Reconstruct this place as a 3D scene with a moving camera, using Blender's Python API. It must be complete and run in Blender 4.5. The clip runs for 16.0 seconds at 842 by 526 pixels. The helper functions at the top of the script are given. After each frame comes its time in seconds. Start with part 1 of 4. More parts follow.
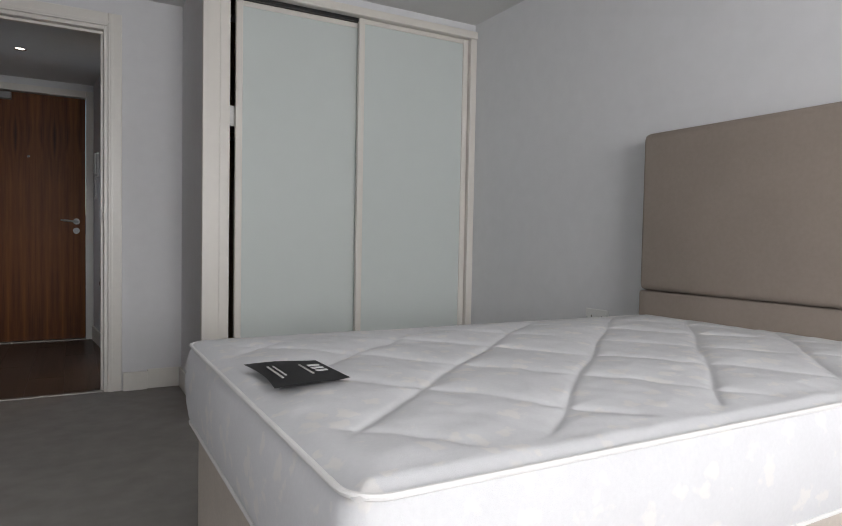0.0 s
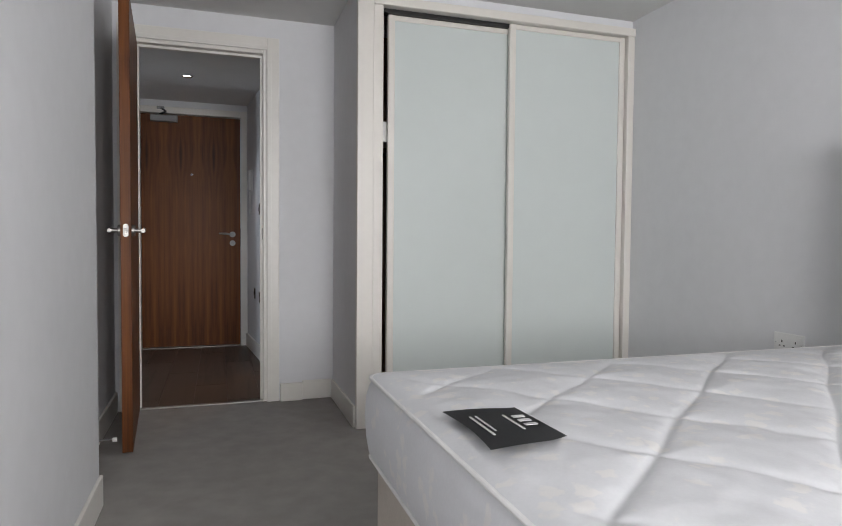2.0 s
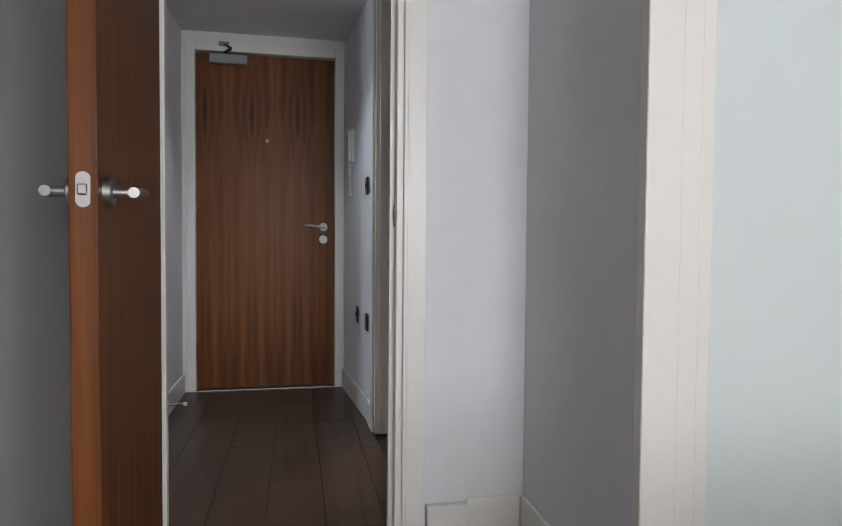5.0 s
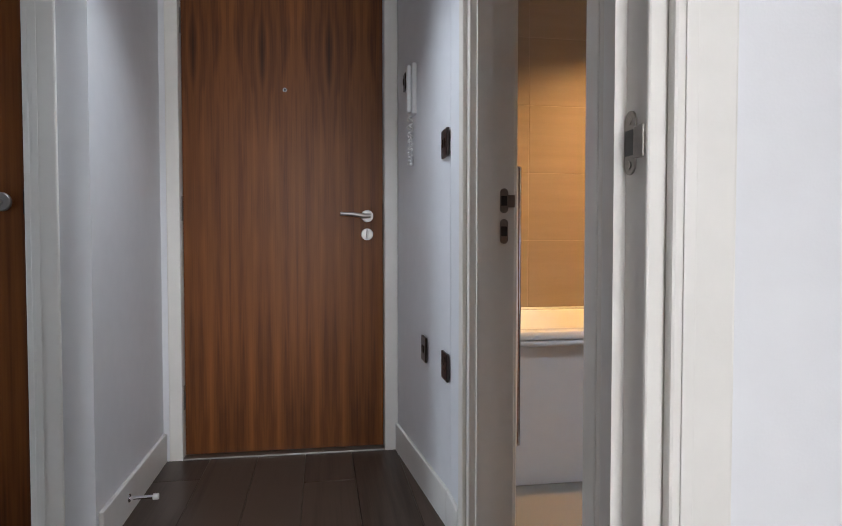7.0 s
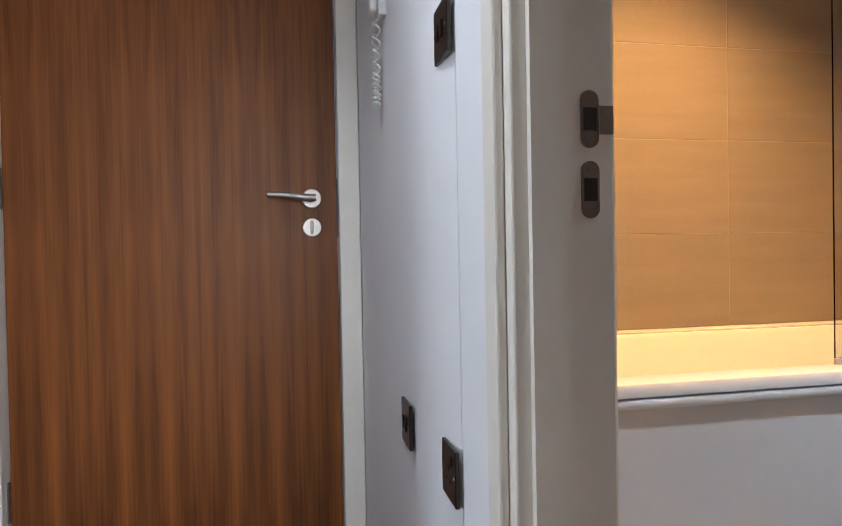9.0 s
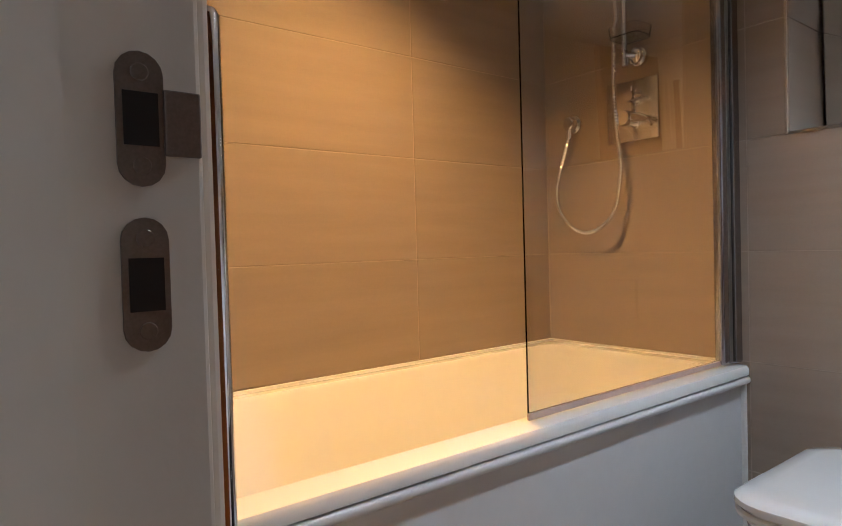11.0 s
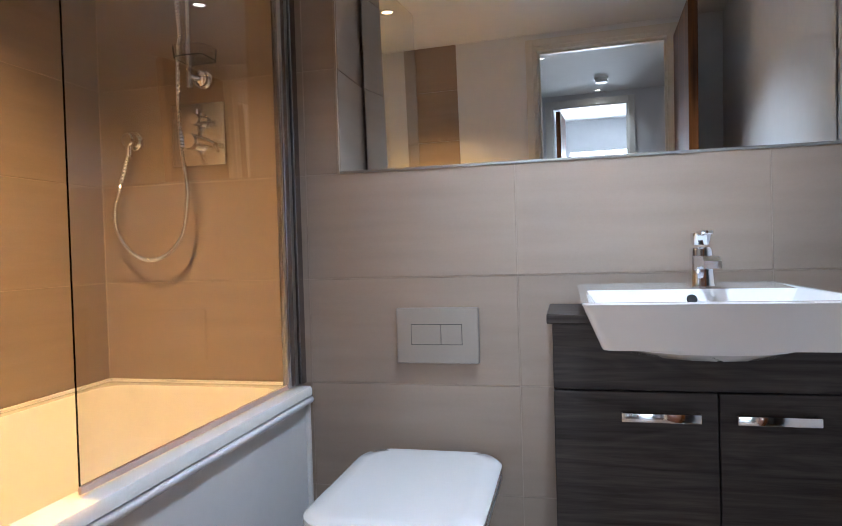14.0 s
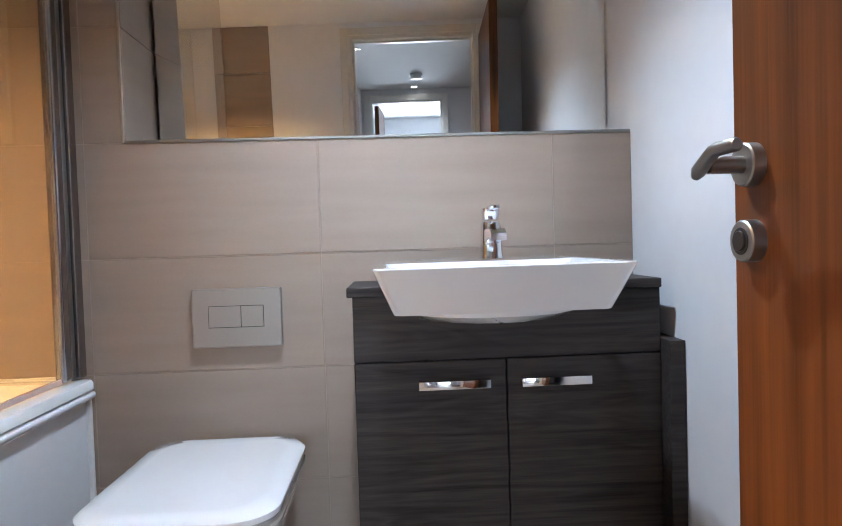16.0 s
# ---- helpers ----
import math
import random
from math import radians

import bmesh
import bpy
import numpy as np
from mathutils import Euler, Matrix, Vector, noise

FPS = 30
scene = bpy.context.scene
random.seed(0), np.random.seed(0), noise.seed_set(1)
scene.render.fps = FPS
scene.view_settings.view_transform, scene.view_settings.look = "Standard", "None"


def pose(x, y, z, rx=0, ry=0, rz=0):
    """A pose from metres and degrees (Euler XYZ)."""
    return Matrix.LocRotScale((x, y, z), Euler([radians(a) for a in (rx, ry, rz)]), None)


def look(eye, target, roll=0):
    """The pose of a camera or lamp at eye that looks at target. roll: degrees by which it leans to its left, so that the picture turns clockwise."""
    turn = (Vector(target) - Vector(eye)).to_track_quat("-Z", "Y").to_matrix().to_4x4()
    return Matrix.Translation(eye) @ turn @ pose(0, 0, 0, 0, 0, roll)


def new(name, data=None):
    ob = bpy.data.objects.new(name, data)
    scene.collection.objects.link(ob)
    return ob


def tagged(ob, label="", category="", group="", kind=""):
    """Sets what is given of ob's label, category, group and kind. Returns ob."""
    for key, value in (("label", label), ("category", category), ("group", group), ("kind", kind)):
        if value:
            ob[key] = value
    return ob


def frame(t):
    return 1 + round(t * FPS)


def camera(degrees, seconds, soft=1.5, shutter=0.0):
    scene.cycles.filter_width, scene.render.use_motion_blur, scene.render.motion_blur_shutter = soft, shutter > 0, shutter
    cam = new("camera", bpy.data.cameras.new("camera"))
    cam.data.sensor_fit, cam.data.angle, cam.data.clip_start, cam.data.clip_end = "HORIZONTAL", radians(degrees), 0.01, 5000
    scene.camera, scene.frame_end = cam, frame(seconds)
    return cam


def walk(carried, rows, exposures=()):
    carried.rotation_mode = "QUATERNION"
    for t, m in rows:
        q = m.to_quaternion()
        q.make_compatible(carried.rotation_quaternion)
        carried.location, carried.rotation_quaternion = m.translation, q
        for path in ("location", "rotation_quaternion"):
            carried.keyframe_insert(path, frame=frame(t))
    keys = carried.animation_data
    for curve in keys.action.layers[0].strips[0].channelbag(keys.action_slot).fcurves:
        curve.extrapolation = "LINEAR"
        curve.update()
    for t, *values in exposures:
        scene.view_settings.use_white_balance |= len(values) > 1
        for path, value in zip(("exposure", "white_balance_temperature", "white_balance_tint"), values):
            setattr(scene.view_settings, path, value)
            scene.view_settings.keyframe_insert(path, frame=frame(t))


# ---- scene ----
cam = camera(68.1, 16.0, 1.0)
PATH = [
    (0, (-0.216, -3.965, 0.907), (0.756, -2.22, 0.832), 1.1),
    (0.5, (-0.247, -3.941, 0.927), (0.6, -2.131, 0.852), 1.0),
    (1, (-0.278, -3.916, 0.951), (0.465, -2.061, 0.876), 0.8),
    (1.5, (-0.287, -3.884, 0.98), (0.388, -2.002, 0.907), 0.8),
    (2, (-0.321, -3.787, 0.975), (0.297, -1.887, 0.899), 0.5),
    (2.5, (-0.337, -3.578, 0.987), (0.233, -1.662, 0.911), 0.5),
    (3, (-0.331, -3.259, 0.985), (0.171, -1.325, 0.91), 0.4),
    (3.5, (-0.354, -2.953, 0.988), (0.093, -1.005, 0.913), 0.4),
    (4, (-0.356, -2.599, 0.986), (0.062, -0.645, 0.915), 0.5),
    (4.2, (-0.358, -2.434, 0.974), (0.056, -0.479, 0.899), 0.4),
    (6.3, (-0.382, -1.059, 0.896), (-0.053, 0.913, 0.83), 0.3),
    (6.5, (-0.38, -0.914, 0.901), (-0.062, 1.059, 0.83), 0.1),
    (7, (-0.398, -0.591, 0.894), (-0.08, 1.382, 0.826), -0.0),
    (7.5, (-0.382, -0.318, 0.892), (-0.062, 1.655, 0.824), -0.3),
    (8, (-0.336, -0.043, 0.868), (-0.016, 1.93, 0.798), -0.4),
    (8.2, (-0.327, 0.062, 0.849), (0.0, 2.034, 0.797), -0.5),
    (10.3, (-0.067, 0.638, 0.883), (0.822, 2.429, 0.849), -1.6),
    (10.5, (-0.048, 0.668, 0.897), (0.974, 2.386, 0.858), -1.5),
    (11, (0.011, 0.725, 0.937), (1.254, 2.291, 0.890), -1.6),
    (11.5, (0.064, 0.756, 0.935), (1.448, 2.199, 0.885), -1.8),
    (12, (0.083, 0.781, 0.932), (1.576, 2.111, 0.879), -1.9),
    (12.5, (0.089, 0.788, 0.953), (1.744, 1.911, 0.903), -2.2),
    (13, (0.092, 0.789, 0.956), (1.890, 1.663, 0.903), -2.5),
    (13.5, (0.078, 0.782, 0.959), (1.970, 1.430, 0.921), -2.0),
    (14, (0.071, 0.765, 0.979), (2.017, 1.224, 0.941), -1.7),
    (14.5, (0.073, 0.741, 0.981), (2.050, 1.046, 0.950), -1.9),
    (15, (0.081, 0.719, 0.980), (2.076, 0.858, 0.947), -1.8),
    (15.5, (0.090, 0.703, 0.959), (2.089, 0.701, 0.915), -1.8),
    (16, (0.105, 0.703, 0.919), (2.102, 0.615, 0.857), -1.8),
]
walk(cam, [(t, look(eye, target, roll)) for t, eye, target, roll in PATH],
     exposures=[(0, -0.95, 6500, 10), (1.5, -0.58, 6450, 10), (3.5, -0.28, 6400, 10), (4.2, -0.18, 6350, 10), (6.3, 0.1, 6300, 10), (7, 0.42, 6300, 10),
                (8.2, 0.88, 6300, 10), (10.3, 0.55, 6400, 10), (11.5, 0.42, 6300, 10), (12.5, 0.52, 6200, 10), (14, 0.82, 5850, 10), (16, 1.05, 5900, 10)])

# ---- world, sun, large lights ----
world = bpy.data.worlds.new("overcast_sky")
scene.world = world
world.use_nodes = True
wn = world.node_tree.nodes
sky = wn.new("ShaderNodeTexSky")
sky.sky_type, sky.sun_disc = "NISHITA", False
sky.sun_elevation, sky.sun_rotation = radians(38), radians(200)
wn["Background"].inputs["Strength"].default_value = 0.12
world.node_tree.links.new(sky.outputs["Color"], wn["Background"].inputs["Color"])

sun_data = bpy.data.lights.new("sun", "SUN")
sun_data.energy, sun_data.angle, sun_data.color = 1.0, radians(12), (1.0, 0.95, 0.88)
sun = new("sun", sun_data)
sun.matrix_world = look((1.0, -9, 7), (0.4, 0, 0))


def area_lamp(name, eye, target, sx, sy, watts, colour):
    d = bpy.data.lights.new(name, "AREA")
    d.shape, d.size, d.size_y, d.energy, d.color = "RECTANGLE", sx, sy, watts, colour
    ob = new(name, d)
    ob.matrix_world = look(eye, target)
    return ob


def spot_lamp(name, x, y, z, watts, colour, cone=100, blend=0.6, radius=0.03):
    d = bpy.data.lights.new(name, "SPOT")
    d.energy, d.color, d.spot_size, d.spot_blend, d.shadow_soft_size = watts, colour, radians(cone), blend, radius
    ob = new(name, d)
    ob.matrix_world = look((x, y, z), (x, y + 0.001, z - 1))
    return ob


DAY = (1.0, 0.99, 0.985)
COOL = (0.80, 0.89, 1.0)
WARM = (1.0, 0.565, 0.195)
area_lamp("bedroom_window_light", (0.40, -6.17, 1.45), (0.75, 0, 0.30), 1.6, 1.3, 145, DAY)
area_lamp("living_window_light", (-5.25, 0.60, 1.15), (0, 0.65, 1.1), 1.2, 1.3, 55, COOL)
spot_lamp("hall_lamp_light", -0.535, 1.12, 2.13, 30, (0.86, 0.92, 1.0), 112, 0.9)
spot_lamp("corridor_lamp_light", -2.15, 0.74, 2.13, 9, (0.88, 0.94, 1.0), 120, 0.8)
spot_lamp("tub_lamp_light", 0.96, 1.74, 2.13, 112, WARM, 120, 1.0)
spot_lamp("basin_lamp_light", 1.34, 0.76, 2.13, 62, (0.74, 0.87, 1.0), 116, 1.0)

# ---- materials ----


def material(name, colour, rough=0.5, metal=0.0, vary=0.08, scale=3.0, bump=0.0, bump_scale=200.0, coat=0.0, stretch=(1, 1, 1), spec=0.5):
    """Two scales of colour change and fine relief over one base colour."""
    m = bpy.data.materials.new(name)
    m.use_nodes = True
    n, l = m.node_tree.nodes, m.node_tree.links
    b = n["Principled BSDF"]
    b.inputs["Roughness"].default_value, b.inputs["Metallic"].default_value = rough, metal
    b.inputs["Coat Weight"].default_value = coat
    b.inputs["Specular IOR Level"].default_value = spec
    tc, mp = n.new("ShaderNodeTexCoord"), n.new("ShaderNodeMapping")
    mp.inputs["Scale"].default_value = stretch
    l.new(tc.outputs["Object"], mp.inputs["Vector"])
    big, small = n.new("ShaderNodeTexNoise"), n.new("ShaderNodeTexNoise")
    big.inputs["Scale"].default_value, big.inputs["Detail"].default_value = scale, 5
    small.inputs["Scale"].default_value, small.inputs["Detail"].default_value = scale * 14, 4
    l.new(mp.outputs["Vector"], big.inputs["Vector"])
    l.new(mp.outputs["Vector"], small.inputs["Vector"])
    mix = n.new("ShaderNodeMath")
    mix.operation = "MULTIPLY_ADD"
    mix.inputs[1].default_value = 0.45
    l.new(small.outputs["Fac"], mix.inputs[0])
    half = n.new("ShaderNodeMath")
    half.operation = "MULTIPLY"
    half.inputs[1].default_value = 0.55
    l.new(big.outputs["Fac"], half.inputs[0])
    l.new(half.outputs[0], mix.inputs[2])
    ramp = n.new("ShaderNodeValToRGB")
    lo, hi = [max(0.0, c * (1 - vary)) for c in colour], [min(1.0, c * (1 + vary)) for c in colour]
    ramp.color_ramp.elements[0].position, ramp.color_ramp.elements[1].position = 0.36, 0.64
    ramp.color_ramp.elements[0].color, ramp.color_ramp.elements[1].color = (*lo, 1), (*hi, 1)
    l.new(mix.outputs[0], ramp.inputs["Fac"])
    l.new(ramp.outputs["Color"], b.inputs["Base Color"])
    if bump:
        fine, bp = n.new("ShaderNodeTexNoise"), n.new("ShaderNodeBump")
        fine.inputs["Scale"].default_value, fine.inputs["Detail"].default_value = bump_scale, 3
        l.new(mp.outputs["Vector"], fine.inputs["Vector"])
        bp.inputs["Strength"].default_value, bp.inputs["Distance"].default_value = bump, 0.004
        l.new(fine.outputs["Fac"], bp.inputs["Height"])
        l.new(bp.outputs["Normal"], b.inputs["Normal"])
    return m


def wood(name, dark, light, rough=0.4, scale=1.0, along="z", coat=0.0, spread=0.0, spec=0.5, arches=False):
    """Veneer: long streaks, wavy cathedral figure and fine pores along one axis."""
    m = bpy.data.materials.new(name)
    m.use_nodes = True
    n, l = m.node_tree.nodes, m.node_tree.links
    b = n["Principled BSDF"]
    b.inputs["Roughness"].default_value, b.inputs["Coat Weight"].default_value = rough, coat
    b.inputs["Specular IOR Level"].default_value = spec
    tc = n.new("ShaderNodeTexCoord")
    shift = n.new("ShaderNodeVectorMath")
    shift.operation = "ADD"
    l.new(tc.outputs["Object"], shift.inputs[0])
    info, by = n.new("ShaderNodeObjectInfo"), n.new("ShaderNodeMath")
    by.operation = "MULTIPLY"
    by.inputs[1].default_value = 30.0 if spread else 0.0
    l.new(info.outputs["Random"], by.inputs[0])
    l.new(by.outputs[0], shift.inputs[1])
    axis = "xyz".index(along)

    def noise_at(across, length, detail, warp=0.0):
        mp, t = n.new("ShaderNodeMapping"), n.new("ShaderNodeTexNoise")
        mp.inputs["Scale"].default_value = [length if k == axis else across for k in range(3)]
        l.new(shift.outputs[0], mp.inputs["Vector"])
        l.new(mp.outputs["Vector"], t.inputs["Vector"])
        t.inputs["Scale"].default_value, t.inputs["Detail"].default_value, t.inputs["Distortion"].default_value = scale, detail, warp
        return t.outputs["Fac"]

    streak, figure, pore = noise_at(46, 1.3, 6), noise_at(6 if arches else 7, 1.5 if arches else 0.75, 3, 0.6 if arches else 1.2), noise_at(260, 7, 2)
    def maths(op, a, b, c=None):
        q = n.new("ShaderNodeMath")
        q.operation = op
        for k, v in enumerate((a, b, c)):
            if v is None:
                continue
            if isinstance(v, (int, float)):
                q.inputs[k].default_value = v
            else:
                l.new(v, q.inputs[k])
        return q.outputs[0]

    if arches:
        sep = n.new("ShaderNodeSeparateXYZ")
        l.new(tc.outputs["Object"], sep.inputs[0])
        across = maths("ADD", sep.outputs["X"], sep.outputs["Y"])
        fold = n.new("ShaderNodeCombineXYZ")  # book-matched leaves, each the mirror of the next
        l.new(maths("PINGPONG", maths("ADD", across, 5.043), 0.1375), fold.inputs["X"])
        l.new(sep.outputs["Z"], fold.inputs["Z"])
        l.new(fold.outputs[0], shift.inputs[0])
        c = maths("DIVIDE", maths("PINGPONG", maths("ADD", across, 5.043), 0.1375), 0.1375)
        rings = maths("MULTIPLY_ADD", c, 1.0, maths("MULTIPLY", figure, 1.5))
        fine = maths("MULTIPLY", maths("PINGPONG", maths("MULTIPLY", rings, 2.2), 0.5), 0.17)
        streak = maths("MULTIPLY_ADD", streak, 0.75, 0.12)
        wave_out = maths("ADD", fine, maths("MULTIPLY", figure, 0.35))
    else:
        wave_out = maths("PINGPONG", figure, 0.09)
    s1 = n.new("ShaderNodeMath")
    s1.operation = "MULTIPLY_ADD"
    s1.inputs[1].default_value = 2.2
    l.new(wave_out, s1.inputs[0])
    l.new(streak, s1.inputs[2])
    s2 = n.new("ShaderNodeMath")
    s2.operation = "MULTIPLY_ADD"
    s2.inputs[1].default_value = 0.35
    l.new(pore, s2.inputs[0])
    l.new(s1.outputs[0], s2.inputs[2])
    s3 = n.new("ShaderNodeMath")
    s3.operation = "MULTIPLY_ADD"
    s3.inputs[1].default_value = spread
    l.new(info.outputs["Random"], s3.inputs[0])
    l.new(s2.outputs[0], s3.inputs[2])
    ramp = n.new("ShaderNodeValToRGB")
    ramp.color_ramp.elements[0].position, ramp.color_ramp.elements[1].position = (0.0, 1.0) if arches else (0.38, 1.0)
    ramp.color_ramp.elements[0].color, ramp.color_ramp.elements[1].color = (*dark, 1), (*light, 1)
    l.new(maths("MULTIPLY_ADD", s3.outputs[0], 1.65, -1.34) if arches else s3.outputs[0], ramp.inputs["Fac"])
    l.new(ramp.outputs["Color"], b.inputs["Base Color"])
    bp = n.new("ShaderNodeBump")
    bp.inputs["Strength"].default_value, bp.inputs["Distance"].default_value = 0.12, 0.002
    l.new(pore, bp.inputs["Height"])
    l.new(bp.outputs["Normal"], b.inputs["Normal"])
    return m


def glass(name, colour, rough=0.0):
    m = bpy.data.materials.new(name)
    m.use_nodes = True
    b = m.node_tree.nodes["Principled BSDF"]
    b.inputs["Base Color"].default_value = (*colour, 1)
    b.inputs["Roughness"].default_value, b.inputs["IOR"].default_value = rough, 1.45
    b.inputs["Transmission Weight"].default_value = 1.0
    return m


def glowing(name, colour, strength):
    m = bpy.data.materials.new(name)
    m.use_nodes = True
    b = m.node_tree.nodes["Principled BSDF"]
    b.inputs["Emission Color"].default_value, b.inputs["Emission Strength"].default_value = (*colour, 1), strength
    return m


def tile_stone(name, colour):
    """Matt porcelain: soft long streaks along the tile, each tile a little different."""
    m = bpy.data.materials.new(name)
    m.use_nodes = True
    n, l = m.node_tree.nodes, m.node_tree.links
    b = n["Principled BSDF"]
    b.inputs["Roughness"].default_value = 0.42
    tc, mp, info = n.new("ShaderNodeTexCoord"), n.new("ShaderNodeMapping"), n.new("ShaderNodeObjectInfo")
    add = n.new("ShaderNodeVectorMath")
    add.operation = "ADD"
    mul = n.new("ShaderNodeMath")
    mul.operation = "MULTIPLY"
    mul.inputs[1].default_value = 40
    l.new(info.outputs["Random"], mul.inputs[0])
    l.new(tc.outputs["Object"], add.inputs[0])
    l.new(mul.outputs[0], add.inputs[1])
    mp.inputs["Scale"].default_value = (2.2, 2.2, 22)
    l.new(add.outputs[0], mp.inputs["Vector"])
    t, f = n.new("ShaderNodeTexNoise"), n.new("ShaderNodeTexNoise")
    t.inputs["Scale"].default_value, t.inputs["Detail"].default_value = 1.0, 6
    f.inputs["Scale"].default_value, f.inputs["Detail"].default_value = 160, 3
    l.new(mp.outputs["Vector"], t.inputs["Vector"])
    l.new(add.outputs[0], f.inputs["Vector"])
    s = n.new("ShaderNodeMath")
    s.operation = "MULTIPLY_ADD"
    s.inputs[1].default_value = 0.25
    l.new(f.outputs["Fac"], s.inputs[0])
    l.new(t.outputs["Fac"], s.inputs[2])
    s2 = n.new("ShaderNodeMath")
    s2.operation = "MULTIPLY_ADD"
    s2.inputs[1].default_value = 0.24
    l.new(info.outputs["Random"], s2.inputs[0])
    l.new(s.outputs[0], s2.inputs[2])
    ramp = n.new("ShaderNodeValToRGB")
    ramp.color_ramp.elements[0].position, ramp.color_ramp.elements[1].position = 0.45, 0.95
    ramp.color_ramp.elements[0].color = (*[c * 0.92 for c in colour], 1)
    ramp.color_ramp.elements[1].color = (*[c * 1.07 for c in colour], 1)
    l.new(s2.outputs[0], ramp.inputs["Fac"])
    l.new(ramp.outputs["Color"], b.inputs["Base Color"])
    bp = n.new("ShaderNodeBump")
    bp.inputs["Strength"].default_value, bp.inputs["Distance"].default_value = 0.08, 0.002
    l.new(s.outputs[0], bp.inputs["Height"])
    l.new(bp.outputs["Normal"], b.inputs["Normal"])
    return m


def carpet_pile(name):
    """Cut pile: nap shading coloured in as broad patches, and a fine tufted relief."""
    return material(name, (0.31, 0.292, 0.28), 0.95, 0, 0.13, 0.7, 0.35, 700.0, spec=0.1)


PAINT = material("wall_paint", (0.73, 0.733, 0.752), 0.75, 0, 0.025, 1.1, 0.05, 260)
CEIL = material("ceiling_paint", (0.70, 0.70, 0.69), 0.8, 0, 0.02, 0.9, 0.05, 240)
SATIN = material("satin_woodwork_paint", (0.76, 0.74, 0.70), 0.38, 0, 0.025, 2.0, 0.04, 120)
JAMB = material("cream_jamb_paint", (0.69, 0.645, 0.58), 0.42, 0, 0.035, 2.5, 0.05, 110)
WALNUT = wood("walnut_veneer", (0.042, 0.0120, 0.0035), (0.222, 0.072, 0.0165), 0.42, 0.6, "z", spec=0.2, arches=True)
CARPET = carpet_pile("grey_carpet")
LAMINATE = wood("dark_laminate", (0.010, 0.0068, 0.005), (0.078, 0.052, 0.039), 0.36, 0.6, "y", spread=0.40, spec=0.2)
BLACKWOOD = wood("black_brown_woodgrain", (0.009, 0.0065, 0.0058), (0.064, 0.052, 0.047), 0.5, 1.8, "y", spec=0.22)
MILKGLASS = material("white_backed_glass", (0.63, 0.675, 0.66), 0.30, 0, 0.012, 0.7, coat=0.15, spec=0.03)
WARDROBE = material("wardrobe_frame_paint", (0.74, 0.71, 0.66), 0.35, 0, 0.02, 2.0)
WARDROBE_IN = material("wardrobe_lining", (0.36, 0.27, 0.18), 0.6, 0, 0.08, 3.0)


def damask(name):
    """Woven ticking: satin sprigs a little brighter than the ground."""
    m = material(name, (0.64, 0.645, 0.665), 0.8, 0, 0.03, 9.0, 0.25, 700, spec=0.2)
    n, l = m.node_tree.nodes, m.node_tree.links
    b = n["Principled BSDF"]
    tc, v, t, lift = n.new("ShaderNodeTexCoord"), n.new("ShaderNodeTexVoronoi"), n.new("ShaderNodeTexNoise"), n.new("ShaderNodeVectorMath")
    t.inputs["Scale"].default_value, t.inputs["Detail"].default_value = 34, 3
    l.new(tc.outputs["Object"], t.inputs["Vector"])
    lift.operation = "MULTIPLY_ADD"
    lift.inputs[1].default_value = (0.06, 0.06, 0.06)
    l.new(t.outputs["Color"], lift.inputs[0])
    l.new(tc.outputs["Object"], lift.inputs[2])
    l.new(lift.outputs[0], v.inputs["Vector"])
    v.inputs["Scale"].default_value = 17.0
    r = n.new("ShaderNodeValToRGB")
    r.color_ramp.elements[0].position, r.color_ramp.elements[1].position = 0.24, 0.36
    r.color_ramp.elements[0].color, r.color_ramp.elements[1].color = (1, 1, 1, 1), (0, 0, 0, 1)
    l.new(v.outputs["Distance"], r.inputs["Fac"])
    mix = n.new("ShaderNodeMix")
    mix.data_type = "RGBA"
    base = b.inputs["Base Color"].links[0].from_socket
    l.new(r.outputs["Color"], mix.inputs["Factor"])
    l.new(base, mix.inputs["A"])
    mix.inputs["B"].default_value = (0.70, 0.69, 0.685, 1)
    l.new(mix.outputs["Result"], b.inputs["Base Color"])
    return m


TICKING = damask("mattress_damask")
PIPING = material("mattress_piping", (0.73, 0.725, 0.72), 0.8, 0, 0.03, 20.0)
DIVAN = material("divan_fabric", (0.52, 0.47, 0.42), 0.9, 0, 0.06, 8.0, 0.3, 600)
TAUPE = material("taupe_upholstery", (0.30, 0.25, 0.215), 0.62, 0, 0.05, 5.0, 0.3, 900)
CHARCOAL = material("charcoal_label", (0.045, 0.046, 0.05), 0.6, 0, 0.1, 30.0)
LABELGREY = material("label_print", (0.55, 0.55, 0.55), 0.6)
STEEL = material("satin_steel", (0.34, 0.328, 0.312), 0.40, 1.0, 0.04, 30.0)
CHROME = material("chrome", (0.80, 0.80, 0.82), 0.06, 1.0, 0.02, 20.0)
POST = material("polished_aluminium", (0.34, 0.33, 0.345), 0.22, 1.0, 0.03, 30.0)
# Darker than the silver itself: the shade over the door is in this grey.
CLOSER = material("shaded_silver_lacquer", (0.24, 0.24, 0.245), 0.5, 0.2, 0.05, 12.0)
KEEPER = material("aged_strike_steel", (0.26, 0.235, 0.215), 0.38, 1.0, 0.12, 40.0)
BRONZE = material("black_nickel_plate", (0.07, 0.055, 0.05), 0.30, 1.0, 0.1, 30.0)
